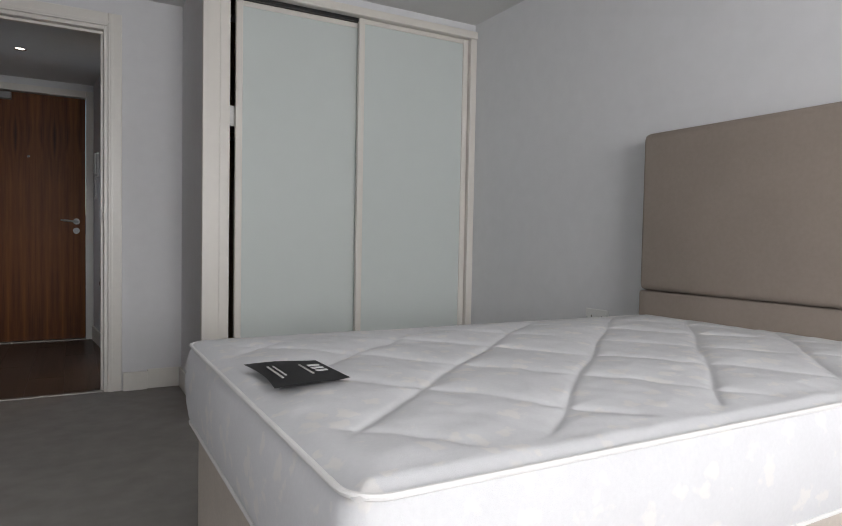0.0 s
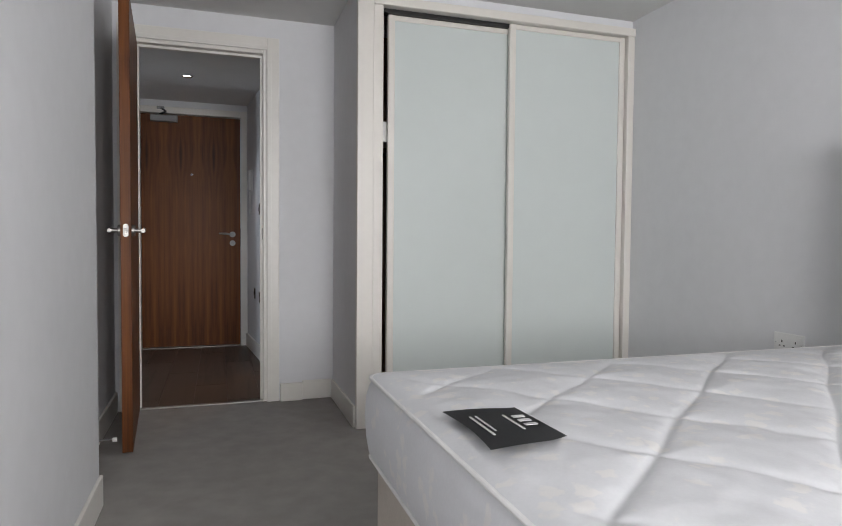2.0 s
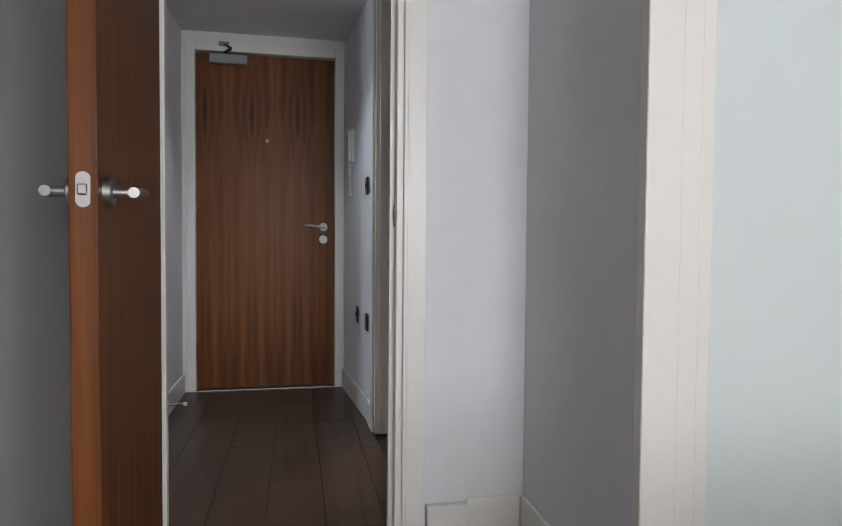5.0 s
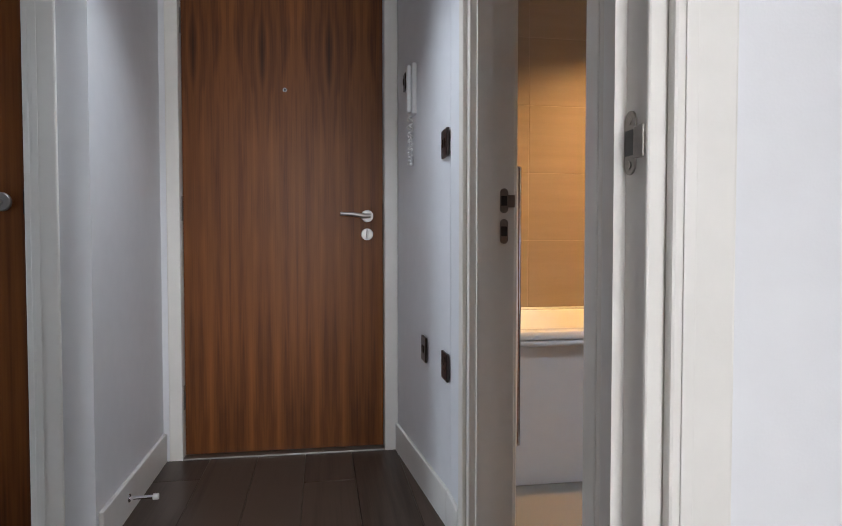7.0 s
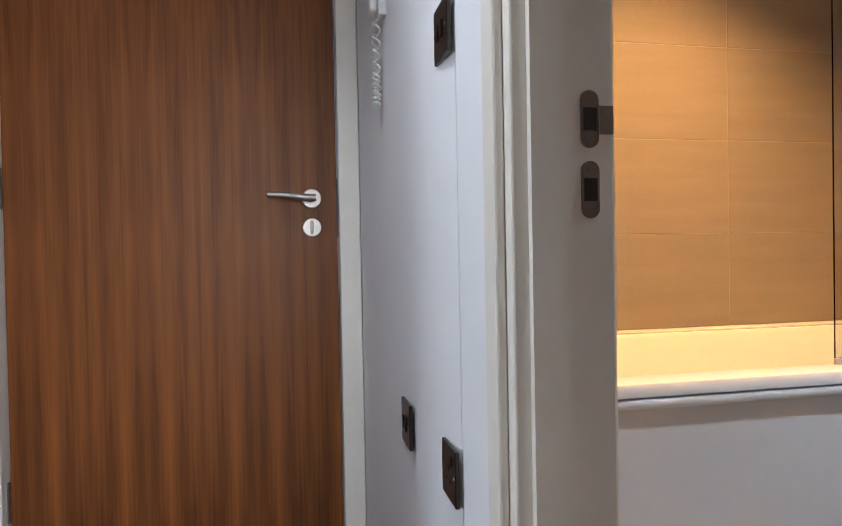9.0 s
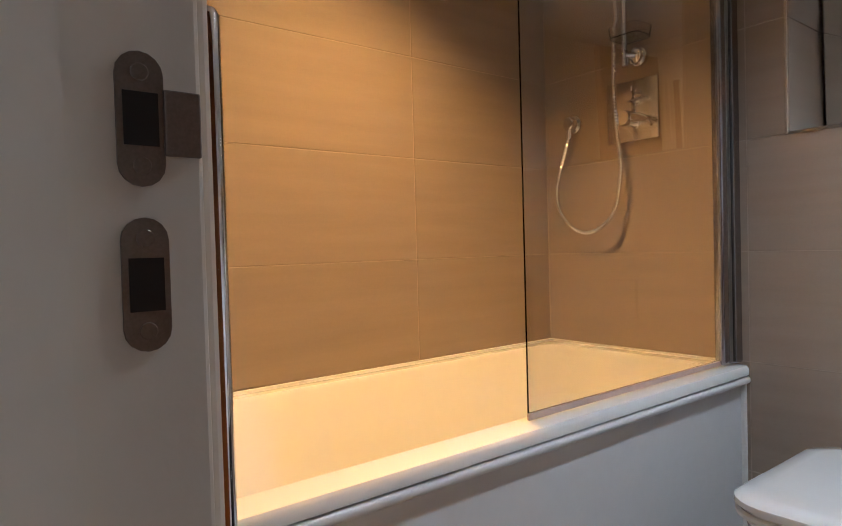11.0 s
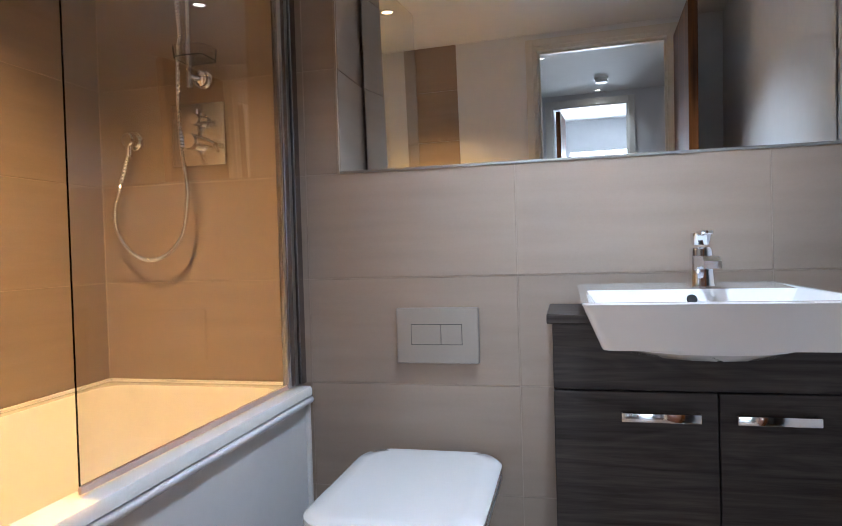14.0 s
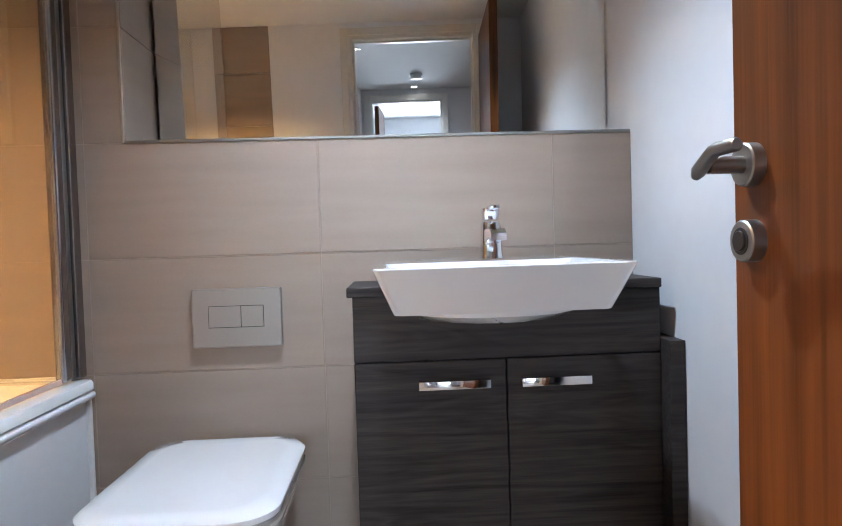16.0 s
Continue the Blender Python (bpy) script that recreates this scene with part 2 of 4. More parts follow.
BLACK = material("black_plastic", (0.012, 0.012, 0.012), 0.4, 0, 0.1, 20.0)
WHITEPLASTIC = material("white_plastic", (0.78, 0.78, 0.77), 0.35, 0, 0.02, 10.0)
ACRYLIC = material("white_acrylic", (0.82, 0.81, 0.79), 0.16, 0, 0.012, 2.0, coat=0.5)
CERAMIC = material("white_ceramic", (0.84, 0.84, 0.84), 0.07, 0, 0.01, 2.0, coat=1.0)
PANEL = material("bath_panel_white", (0.72, 0.72, 0.73), 0.30, 0, 0.02, 2.0)
TILE = tile_stone("taupe_porcelain", (0.316, 0.243, 0.192))
GROUT = material("pale_grout", (0.42, 0.335, 0.265), 0.9, 0, 0.08, 30.0, 0.2, 400)
FLOORTILE = tile_stone("floor_porcelain", (0.22, 0.20, 0.18))
PANE = glass("window_glass", (0.985, 0.995, 0.99))
CLEAR = glass("clear_glass", (0.90, 0.90, 0.89))
MIRROR = material("mirror_silver", (0.90, 0.92, 0.91), 0.0, 1.0, 0.0, 1.0)
LAMP = glowing("lamp_lens", (1.0, 0.93, 0.82), 9.0)
LAMPWARM = glowing("warm_lamp_lens", (1.0, 0.72, 0.38), 8.0)
BACKDROP = glowing("pale_sky_backdrop", (0.86, 0.93, 1.0), 3.0)
PICTURE = material("picture_print", (0.20, 0.20, 0.21), 0.5, 0, 0.4, 6.0)

# ---- mesh helpers ----
ORIGIN = {}
PLAIN = Matrix.Identity(4)
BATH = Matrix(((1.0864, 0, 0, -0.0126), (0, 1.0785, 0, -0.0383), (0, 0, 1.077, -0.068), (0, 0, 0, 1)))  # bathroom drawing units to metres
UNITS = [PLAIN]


def thing(name, at, label, category, group="", kind=""):
    """A top-level empty at the base of a thing."""
    ob = new(name)
    ob.empty_display_size = 0.1
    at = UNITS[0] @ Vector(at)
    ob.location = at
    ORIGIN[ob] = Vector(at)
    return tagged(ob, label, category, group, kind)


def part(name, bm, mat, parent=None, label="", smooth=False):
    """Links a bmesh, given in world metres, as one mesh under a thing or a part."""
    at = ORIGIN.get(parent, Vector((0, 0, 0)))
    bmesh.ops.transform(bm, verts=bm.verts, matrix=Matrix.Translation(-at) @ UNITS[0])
    bmesh.ops.recalc_face_normals(bm, faces=bm.faces)
    me = bpy.data.meshes.new(name)
    bm.to_mesh(me)
    bm.free()
    me.materials.append(mat)
    if smooth:
        me.shade_smooth()
        me.set_sharp_from_angle(angle=radians(38))
    ob = new(name, me)
    if parent is not None:
        ob.parent = parent
    ORIGIN[ob] = at
    if label:
        tagged(ob, label)
    return ob


def structure(name, bm, mat, label, category, smooth=False):
    return tagged(part(name, bm, mat, None, "", smooth), label, category, kind="structure")


def add_box(bm, lo, hi, bevel=0.0, seg=2):
    vs = [bm.verts.new((x, y, z)) for x in (lo[0], hi[0]) for y in (lo[1], hi[1]) for z in (lo[2], hi[2])]
    fs = [bm.faces.new([vs[k] for k in q]) for q in ((0, 1, 3, 2), (4, 6, 7, 5), (0, 4, 5, 1), (2, 3, 7, 6), (0, 2, 6, 4), (1, 5, 7, 3))]
    if bevel:
        edges = list({e for f in fs for e in f.edges})
        bmesh.ops.bevel(bm, geom=edges, offset=bevel, segments=seg, profile=0.5, affect="EDGES")
    return bm


def box(lo, hi, bevel=0.0, seg=2):
    lo, hi = [min(a, b) for a, b in zip(lo, hi)], [max(a, b) for a, b in zip(lo, hi)]
    return add_box(bmesh.new(), lo, hi, bevel, seg)


def boxes(*pairs, bevel=0.0):
    bm = bmesh.new()
    for lo, hi in pairs:
        add_box(bm, lo, hi, bevel)
    return bm


def add_tube(bm, points, r, seg=12, caps=True):
    """A round tube along points."""
    pts = [Vector(p) for p in points]
    rings = []
    side = None
    for k, p in enumerate(pts):
        d = (pts[min(k + 1, len(pts) - 1)] - pts[max(k - 1, 0)]).normalized()
        if side is None:
            side = d.orthogonal().normalized()
        side = (side - d * side.dot(d)).normalized()
        up = d.cross(side)
        rad = r[k] if isinstance(r, (list, tuple)) else r
        rings.append([bm.verts.new(p + rad * (math.cos(a) * side + math.sin(a) * up)) for a in [2 * math.pi * j / seg for j in range(seg)]])
    for a, b in zip(rings, rings[1:]):
        for j in range(seg):
            bm.faces.new((a[j], a[(j + 1) % seg], b[(j + 1) % seg], b[j]))
    if caps:
        bm.faces.new(rings[0][::-1])
        bm.faces.new(rings[-1])
    return bm


def tube(points, r, seg=12):
    return add_tube(bmesh.new(), points, r, seg)


def ring(x0, x1, y0, y1, r, z, n=6):
    """A rounded rectangle at height z."""
    out = []
    for cx, cy, a0 in ((x1 - r, y1 - r, 0), (x0 + r, y1 - r, 90), (x0 + r, y0 + r, 180), (x1 - r, y0 + r, 270)):
        for k in range(n + 1):
            a = radians(a0 + 90 * k / n)
            out.append((cx + r * math.cos(a), cy + r * math.sin(a), z))
    return out


def loft(rings, close_first=True, close_last=True):
    bm = bmesh.new()
    made = [[bm.verts.new(p) for p in r] for r in rings]
    for a, b in zip(made, made[1:]):
        for j in range(len(a)):
            bm.faces.new((a[j], a[(j + 1) % len(a)], b[(j + 1) % len(b)], b[j]))
    if close_first:
        bm.faces.new(made[0][::-1])
    if close_last:
        bm.faces.new(made[-1])
    return bm


def disc(centre, axis, r, depth, seg=28, bevel=0.002):
    c, d = Vector(centre), Vector(axis).normalized()
    return tube([c, c + d * (depth - bevel), c + d * depth], [r, r, r - bevel], seg)


def lever_handle(parent, at, out, along, mat=STEEL, length=0.115, key=True, name="lever_handle"):
    """A round-rose lever: rose, neck and bar; at lies on the leaf's face."""
    at, out, along = Vector(at), Vector(out), Vector(along)
    bm = disc(at, out, 0.026, 0.014)
    add_tube(bm, [at + out * 0.012, at + out * 0.045], 0.0095, 14)
    p = at + out * 0.047
    rise = Vector((0, 0, 0.006))
    add_tube(bm, [p - along * 0.011, p + along * 0.02, p + along * length * 0.6 + rise, p + along * length + rise * 1.3], [0.0095, 0.010, 0.0085, 0.0075], 12)
    h = part(name, bm, mat, parent, "satin steel lever handle on a round rose", True)
    if key:
        k = at - Vector((0, 0, 0.078))
        bm = disc(k, out, 0.0255, 0.009)
        e = part("lock_rose", bm, mat, parent, "round satin steel lock rose", True)
        a, b = k - along.normalized() * 0.0045 - Vector((0, 0, 0.017)) + out * 0.008, k + along.normalized() * 0.0045 + Vector((0, 0, 0.017)) + out * 0.021
        part("thumb_turn", box(a, b, 0.003), mat, e, "upright steel thumb turn", True)
    return h


# ---- large structure ----
CEIL_B, CEIL_H = 2.255, 2.156
Y_S, T = 0.006, 0.085
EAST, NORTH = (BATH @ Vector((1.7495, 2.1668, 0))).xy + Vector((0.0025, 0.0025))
NICHE_Y, NICHE_Z, NICHE_D = 1.442, 1.231, 0.275   # mirror niche in the bathroom east wall

structure("floor_bedroom", box((-1.1, -6.2, -0.12), (2.1, 0.0, 0.0)), CARPET, "mottled grey cut-pile bedroom carpet, worn near the door", "floor")
structure("floor_hall", box((-2.4, 0.0, -0.12), (0.13, 2.2, -0.012)), BLACK, "dark underlay beneath the hall planks", "floor")
structure("floor_bathroom", box((0.13, Y_S, -0.12), (2.1, 2.5, 0.0)), FLOORTILE, "dark taupe bathroom floor tile", "floor")
structure("floor_living", box((-5.4, -1.2, -0.12), (-2.4, 2.6, 0.0)), CARPET, "grey carpet of the room beyond the corridor", "floor")
structure("ceiling_bedroom", box((-1.1, -6.3, CEIL_B), (2.15, 0.0, CEIL_B + 0.12)), CEIL, "plain white plaster bedroom ceiling", "ceiling")
structure("ceiling_hall", box((-2.4, T, CEIL_H), (0.0, 2.25, CEIL_H + 0.12)), CEIL, "plain white plaster hall ceiling", "ceiling")
structure("ceiling_bathroom", box((0.13, Y_S, CEIL_H), (EAST + 0.40, NORTH, CEIL_H + 0.12)), CEIL, "plain white bathroom ceiling", "ceiling")
structure("ceiling_living", box((-5.4, -1.2, 2.26), (-2.4, 2.6, 2.38)), CEIL, "plain white living room ceiling", "ceiling")

# wall between bedroom and hall, with the doorway
DX0, DX1, DTOP = -0.780, -0.044, 2.075
structure("wall_bedroom_north", boxes(((-2.4, 0, -0.1), (DX0, T, 2.4)), ((DX1, 0, -0.1), (0.13, T, 2.4)), ((DX0, 0, DTOP), (DX1, T, 2.4))),
          PAINT, "off-white painted wall with the bedroom doorway", "wall")
structure("wall_bathroom_south", boxes(((0.13, 0, -0.1), (0.363, Y_S, 2.4)), ((0.363, -0.034, -0.1), (2.40, Y_S, 2.4))), PAINT, "white painted wall between bathroom and wardrobe", "wall")
# stepped bedroom west wall: near pier and recess behind the door
structure("wall_bedroom_west", boxes(((-1.1, -6.2, -0.1), (-0.735, -1.312, 2.3)), ((-1.1, -1.312, -0.1), (-0.868, 0, 2.3))),
          PAINT, "white painted bedroom wall with a projecting pier", "wall")
structure("wall_bedroom_east", box((1.986, -6.2, -0.1), (2.15, 0, 2.3)), PAINT, "white painted wall behind the headboard", "wall")
WX0, WX1, WZ0, WZ1 = -0.45, 1.25, 0.72, 2.15
structure("wall_bedroom_south", boxes(((-1.1, -6.3, -0.1), (WX0, -6.2, 2.3)), ((WX1, -6.3, -0.1), (2.15, -6.2, 2.3)),
          ((WX0, -6.3, -0.1), (WX1, -6.2, WZ0)), ((WX0, -6.3, WZ1), (WX1, -6.2, 2.3))), PAINT, "white painted wall around the bedroom window", "wall")
# hall
HL = -1.034
structure("wall_hall_west", box((-1.134, 1.284, -0.1), (HL, 2.25, 2.3)), PAINT, "short white hall wall beside the front door", "wall")
BY0, BY1, BTOP = 0.275, 1.088, 2.085
structure("wall_hall_east", boxes(((0, T, -0.1), (0.13, BY0, 2.3)), ((0, BY1, -0.1), (0.13, 2.5, 2.3)), ((0, BY0, BTOP), (0.13, BY1, 2.3))),
          PAINT, "white painted wall with the bathroom doorway", "wall")
FX0, FX1 = -0.955, -0.132
structure("wall_hall_north", boxes(((-1.134, 2.06, -0.1), (FX0 - 0.055, 2.25, 2.3)), ((FX1 + 0.06, 2.06, -0.1), (0.0, 2.25, 2.3)),
          ((FX0 - 0.055, 2.06, 2.10), (FX1 + 0.06, 2.25, 2.3))), PAINT, "white wall around the entrance door", "wall")
bm = box((-0.0300, 1.30, -0.012), (-0.0005, 2.0495, CEIL_H))
for v in bm.verts:   # splayed lining: flush with the wall at one end, 70 mm proud at the entrance
    if v.co.x < -0.01:
        v.co.x = -0.0008 if v.co.y < 1.5 else -0.071
structure("wall_hall_splay", bm, PAINT, "white painted wall running in slightly to the entrance door", "wall")
CX1 = -1.18   # closet door opening in the corridor's north wall
structure("wall_corridor_north", boxes(((-2.4, 1.284, -0.1), (-1.98, 1.384, 2.3)), ((CX1, 1.284, -0.1), (-1.134, 1.384, 2.3)),
          ((-1.98, 1.284, 2.06), (CX1, 1.384, 2.3))), PAINT, "white corridor wall with a closed cupboard door", "wall")
structure("wall_corridor_end", boxes(((-2.4, T, -0.1), (-2.3, 0.46, 2.3)), ((-2.4, 1.20, -0.1), (-2.3, 1.284, 2.3)), ((-2.4, 0.46, 2.05), (-2.3, 1.20, 2.3))),
          PAINT, "white wall at the corridor end around a doorway", "wall")
structure("wall_cupboard_back", boxes(((-2.1, 1.9, -0.1), (-1.134, 2.0, 2.3)), ((-2.1, 1.384, -0.1), (-2.0, 1.9, 2.3))), PAINT, "plain cupboard walls", "wall")
# bathroom
structure("wall_bathroom_north", box((0.13, NORTH, -0.1), (EAST + 0.15, NORTH + 0.12, 2.3)), GROUT, "grouted wall behind the bath", "wall")
structure("wall_bathroom_east", boxes(((EAST, Y_S, -0.1), (EAST + 0.40, NORTH, NICHE_Z - 0.004)), ((EAST, NICHE_Y + 0.004, NICHE_Z - 0.004), (EAST + 0.40, NORTH, CEIL_H)),
          ((EAST + NICHE_D + 0.012, Y_S, NICHE_Z - 0.004), (EAST + 0.40, NICHE_Y + 0.004, CEIL_H))), GROUT, "grouted wall with a long mirror niche above toilet and basin", "wall")
# living room
structure("wall_living", boxes(((-5.4, -1.3, -0.1), (-2.3, -1.2, 2.3)), ((-5.4, 2.6, -0.1), (-2.3, 2.7, 2.3)), ((-2.4, -1.2, -0.1), (-2.3, -0.0, 2.3)),
          ((-2.4, 1.384, -0.1), (-2.3, 2.6, 2.3)), ((-5.5, -1.2, -0.1), (-5.4, 0.0, 2.3)), ((-5.5, 1.2, -0.1), (-5.4, 2.6, 2.3)),
          ((-5.5, 0.0, -0.1), (-5.4, 1.2, 0.45)), ((-5.5, 0.0, 1.74), (-5.4, 1.2, 2.3))), PAINT, "plain white living room walls", "wall")


def window(name, lo, hi, axis, label):
    """A framed two-light window in an opening; axis is the wall's normal."""
    w = thing(name, ((lo[0] + hi[0]) / 2, (lo[1] + hi[1]) / 2, lo[2]), label, "window", kind="structure")
    a = 1 - axis
    c = (lo[axis] + hi[axis]) / 2
    f = 0.06

    def piece(nm, u0, u1, z0, z1, mat, half, bev):
        p, q = [0, 0, z0], [0, 0, z1]
        p[a], q[a], p[axis], q[axis] = u0, u1, c - half, c + half
        return part(nm, box(p, q, bev), mat, w)
    u0, u1, z0, z1 = lo[a], hi[a], lo[2], hi[2]
    um = (u0 + u1) / 2
    for r in ((u0, u0 + f, z0, z1), (u1 - f, u1, z0, z1), (um - f / 2, um + f / 2, z0 + f, z1 - f)):
        piece("window_frame", *r, WHITEPLASTIC, 0.03, 0.006)
    piece("window_frame", u0 + f, u1 - f, z0, z0 + f, WHITEPLASTIC, 0.03, 0.006)
    piece("window_frame", u0 + f, u1 - f, z1 - f, z1, WHITEPLASTIC, 0.03, 0.006)
    for s0, s1 in ((u0 + f, um - f / 2), (um + f / 2, u1 - f)):
        piece("pane", s0, s1, z0 + f, z1 - f, PANE, 0.006, 0).visible_shadow = False
    return w


window("window_1", (WX0, -6.3, WZ0), (WX1, -6.2, WZ1), 1, "white framed two-light bedroom window in daylight")
window("window_2", (-5.5, 0.0, 0.45), (-5.4, 1.2, 1.74), 0, "bright white framed living room window")
structure("backdrop_sky", boxes(((-7.0, -3.0, -2), (-6.9, 4.0, 5))), BACKDROP, "pale overcast sky outside the window", "backdrop")
structure("backdrop_ground", box((-60, -60, -3.2), (60, 60, -3.0)), material("ground_grass", (0.08, 0.10, 0.05), 0.9, 0, 0.3, 0.3), "dull green ground below the flat", "ground")


def skirting(name, lo, hi):
    lo, hi = list(lo), list(hi)
    structure(name, box(lo, hi, 0.004), SATIN, "white painted square-edged skirting board", "skirting")


skirting("baseboard_1", (0.158, -0.010, 0.0), (0.336, -0.0005, 0.115))
skirting("baseboard_9", (0.027, -0.030, 0.0), (0.158, -0.0005, 0.105))
skirting("baseboard_2", (0.333, -0.66, 0.0), (0.3465, -0.0165, 0.115))
bm = box((-0.0145, 1.30, -0.012), (-0.0018, 2.048, 0.115), 0.003)
for v in bm.verts:
    v.co.x -= 0.0934 * (v.co.y - 1.30)
structure("baseboard_3", bm, SATIN, "white painted square-edged skirting board", "skirting")
skirting("baseboard_10", (-0.014, 1.15, -0.012), (-0.0005, 1.2995, 0.115))
skirting("baseboard_4", (HL + 0.0005, 1.30, -0.012), (HL + 0.015, 2.05, 0.115))
skirting("baseboard_5", (1.971, -2.05, 0.0), (1.9855, -0.72, 0.115))
skirting("baseboard_6", (-0.735 + 0.0005, -6.15, 0.0), (-0.72, -1.32, 0.115))
skirting("baseboard_7", (-0.867, -1.30, 0.0), (-0.853, -0.02, 0.115))
skirting("baseboard_8", (-2.28, T + 0.0005, -0.012), (-0.88, T + 0.015, 0.115))


def door_frame(name, axis, wall0, wall1, u0, u1, top, lining, arch, arch_w, label, mat=SATIN, sides=(1, 1), grooves=True):
    """Lining in the opening u0..u1 and moulded architraves on both wall faces."""
    f = thing(name, (u0, wall0, 0) if axis == 1 else (wall0, u0, 0), label, "door frame", kind="structure")

    def piece(nm, a0, a1, b0, b1, z0, z1, bev=0.003, m=mat):
        lo, hi = ((a0, b0, z0), (a1, b1, z1)) if axis == 1 else ((b0, a0, z0), (b1, a1, z1))
        return part(nm, box(lo, hi, bev), m, f)
    piece("lining", u0, u0 + lining, wall0, wall1, 0, top)
    piece("lining", u1 - lining, u1, wall0, wall1, 0, top)
    piece("lining", u0 + lining, u1 - lining, wall0, wall1, top - lining, top)
    for face, out, on in ((wall0, -1, sides[0]), (wall1, 1, sides[1])):
        if not on:
            continue
        e = 0.006
        for a0, a1, z0, z1 in ((u0 + e - arch_w, u0 + e, 0, top + arch_w - e), (u1 - e, u1 - e + arch_w, 0, top + arch_w - e), (u0 + e, u1 - e, top - e, top + arch_w - e)):
            piece("architrave", a0, a1, face, face + out * arch, z0, z1, 0.004)
            if grooves:
                k = 0.012
                if z0 == 0:
                    inner = a1 if a0 < u0 else a0
                    s = -1 if a0 < u0 else 1
                    piece("bead", inner + s * k, inner + s * (k + 0.014), face + out * arch, face + out * (arch + 0.002), z0, z1 - 0.01, 0.0008)
                else:
                    piece("bead", a0 - k, a1 + k, face + out * arch, face + out * (arch + 0.002), z0 + k, z0 + k + 0.014, 0.0008)
    return f


def hinge(parent, x, y, z, h=0.1, r=0.009):
    bm = tube([(x, y, z), (x, y, z + h)], r, 10)
    return part("hinge", bm, STEEL, parent, "satin steel butt hinge", True)


def keep_plate(parent, at, out, lip, h=0.068, w=0.023):
    """A round-ended strike plate with its dark mortice and curved lip."""
    at, out, lip = Vector(at), Vector(out), Vector(lip)
    up = Vector((0, 0, 1))
    bm = bmesh.new()
    front, back = [], []
    for sgn, a0 in ((1, 0), (-1, 180)):
        for k in range(9):
            a = radians(a0 + 180 * k / 8)
            p = at + lip * (w / 2 * math.cos(a)) + up * (sgn * (h / 2 - w / 2) + w / 2 * math.sin(a))
            front.append(bm.verts.new(p + out * 0.0022))
            back.append(bm.verts.new(p))
    bm.faces.new(front)
    for j in range(len(front)):
        bm.faces.new((front[j], back[j], back[(j + 1) % len(back)], front[(j + 1) % len(front)]))
    s = part("strike_plate", bm, KEEPER, parent, "round-ended steel strike plate")
    a, b = at - lip * 0.0085 + out * 0.0022 - up * 0.0135, at + lip * 0.0085 + out * 0.0028 + up * 0.0135
    part("mortice", box(a, b), BLACK, s, "dark latch hole")
    for sz in (1, -1):
        part("screw", disc(at + up * sz * 0.0235 + out * 0.0018, out, 0.0045, 0.0012, 12, 0.0004), KEEPER, s)
    return s


# bedroom door frame (opening x -0.775..-0.066)
bf = door_frame("door_frame_1", 1, 0.0, T, DX0, DX1, DTOP, 0.026, 0.014, 0.072, "off-white moulded door frame of the bedroom", SATIN)
part("door_stop", boxes(((DX0 + 0.026, 0.045, 0), (DX0 + 0.040, 0.072, 2.049)), ((DX1 - 0.040, 0.045, 0), (DX1 - 0.026, 0.072, 2.049)), ((DX0 + 0.04, 0.045, 2.035), (DX1 - 0.04, 0.072, 2.049))), SATIN, bf)
kp = keep_plate(bf, (DX1 - 0.0262, 0.033, 0.999), (-1, 0, 0), (0, -1, 0))
part("latch_lip", box((DX1 - 0.030, 0.003, 0.981), (DX1 - 0.0275, 0.023, 1.015), 0.001), KEEPER, kp)
# bathroom frame (opening y 0.30..1.055)
tf = door_frame("door_frame_2", 0, 0.0, 0.13, BY0, BY1, BTOP, 0.028, 0.014, 0.045, "cream painted door frame of the bathroom", JAMB, grooves=False)
part("door_stop", boxes(((0.045, BY0 + 0.028, 0), (0.085, BY0 + 0.040, 2.057)), ((0.02, BY1 - 0.040, 0), (0.062, BY1 - 0.028, 2.057)), ((0.03, BY0 + 0.04, 2.045), (0.075, BY1 - 0.04, 2.057))), JAMB, tf)
part("architrave", box((-0.014, T + 0.002, 0), (0.0, BY0 - 0.0395, 2.12), 0.003), JAMB, tf)
kp = keep_plate(tf, (0.098, BY1 - 0.0282, 1.006), (0, -1, 0), (1, 0, 0))
part("latch_lip", box((0.109, BY1 - 0.032, 0.988), (0.128, BY1 - 0.029, 1.022), 0.001), KEEPER, kp)
keep_plate(tf, (0.098, BY1 - 0.0282, 0.9225), (0, -1, 0), (1, 0, 0))
# corridor frames
door_frame("door_frame_3", 1, 1.284, 1.384, -1.98, CX1, 2.06, 0.025, 0.014, 0.072, "white moulded frame of the cupboard door", SATIN, sides=(1, 0))
door_frame("door_frame_4", 0, -2.4, -2.3, 0.46, 1.20, 2.05, 0.025, 0.014, 0.06, "white frame of the living room doorway", SATIN, sides=(0, 1), grooves=False)
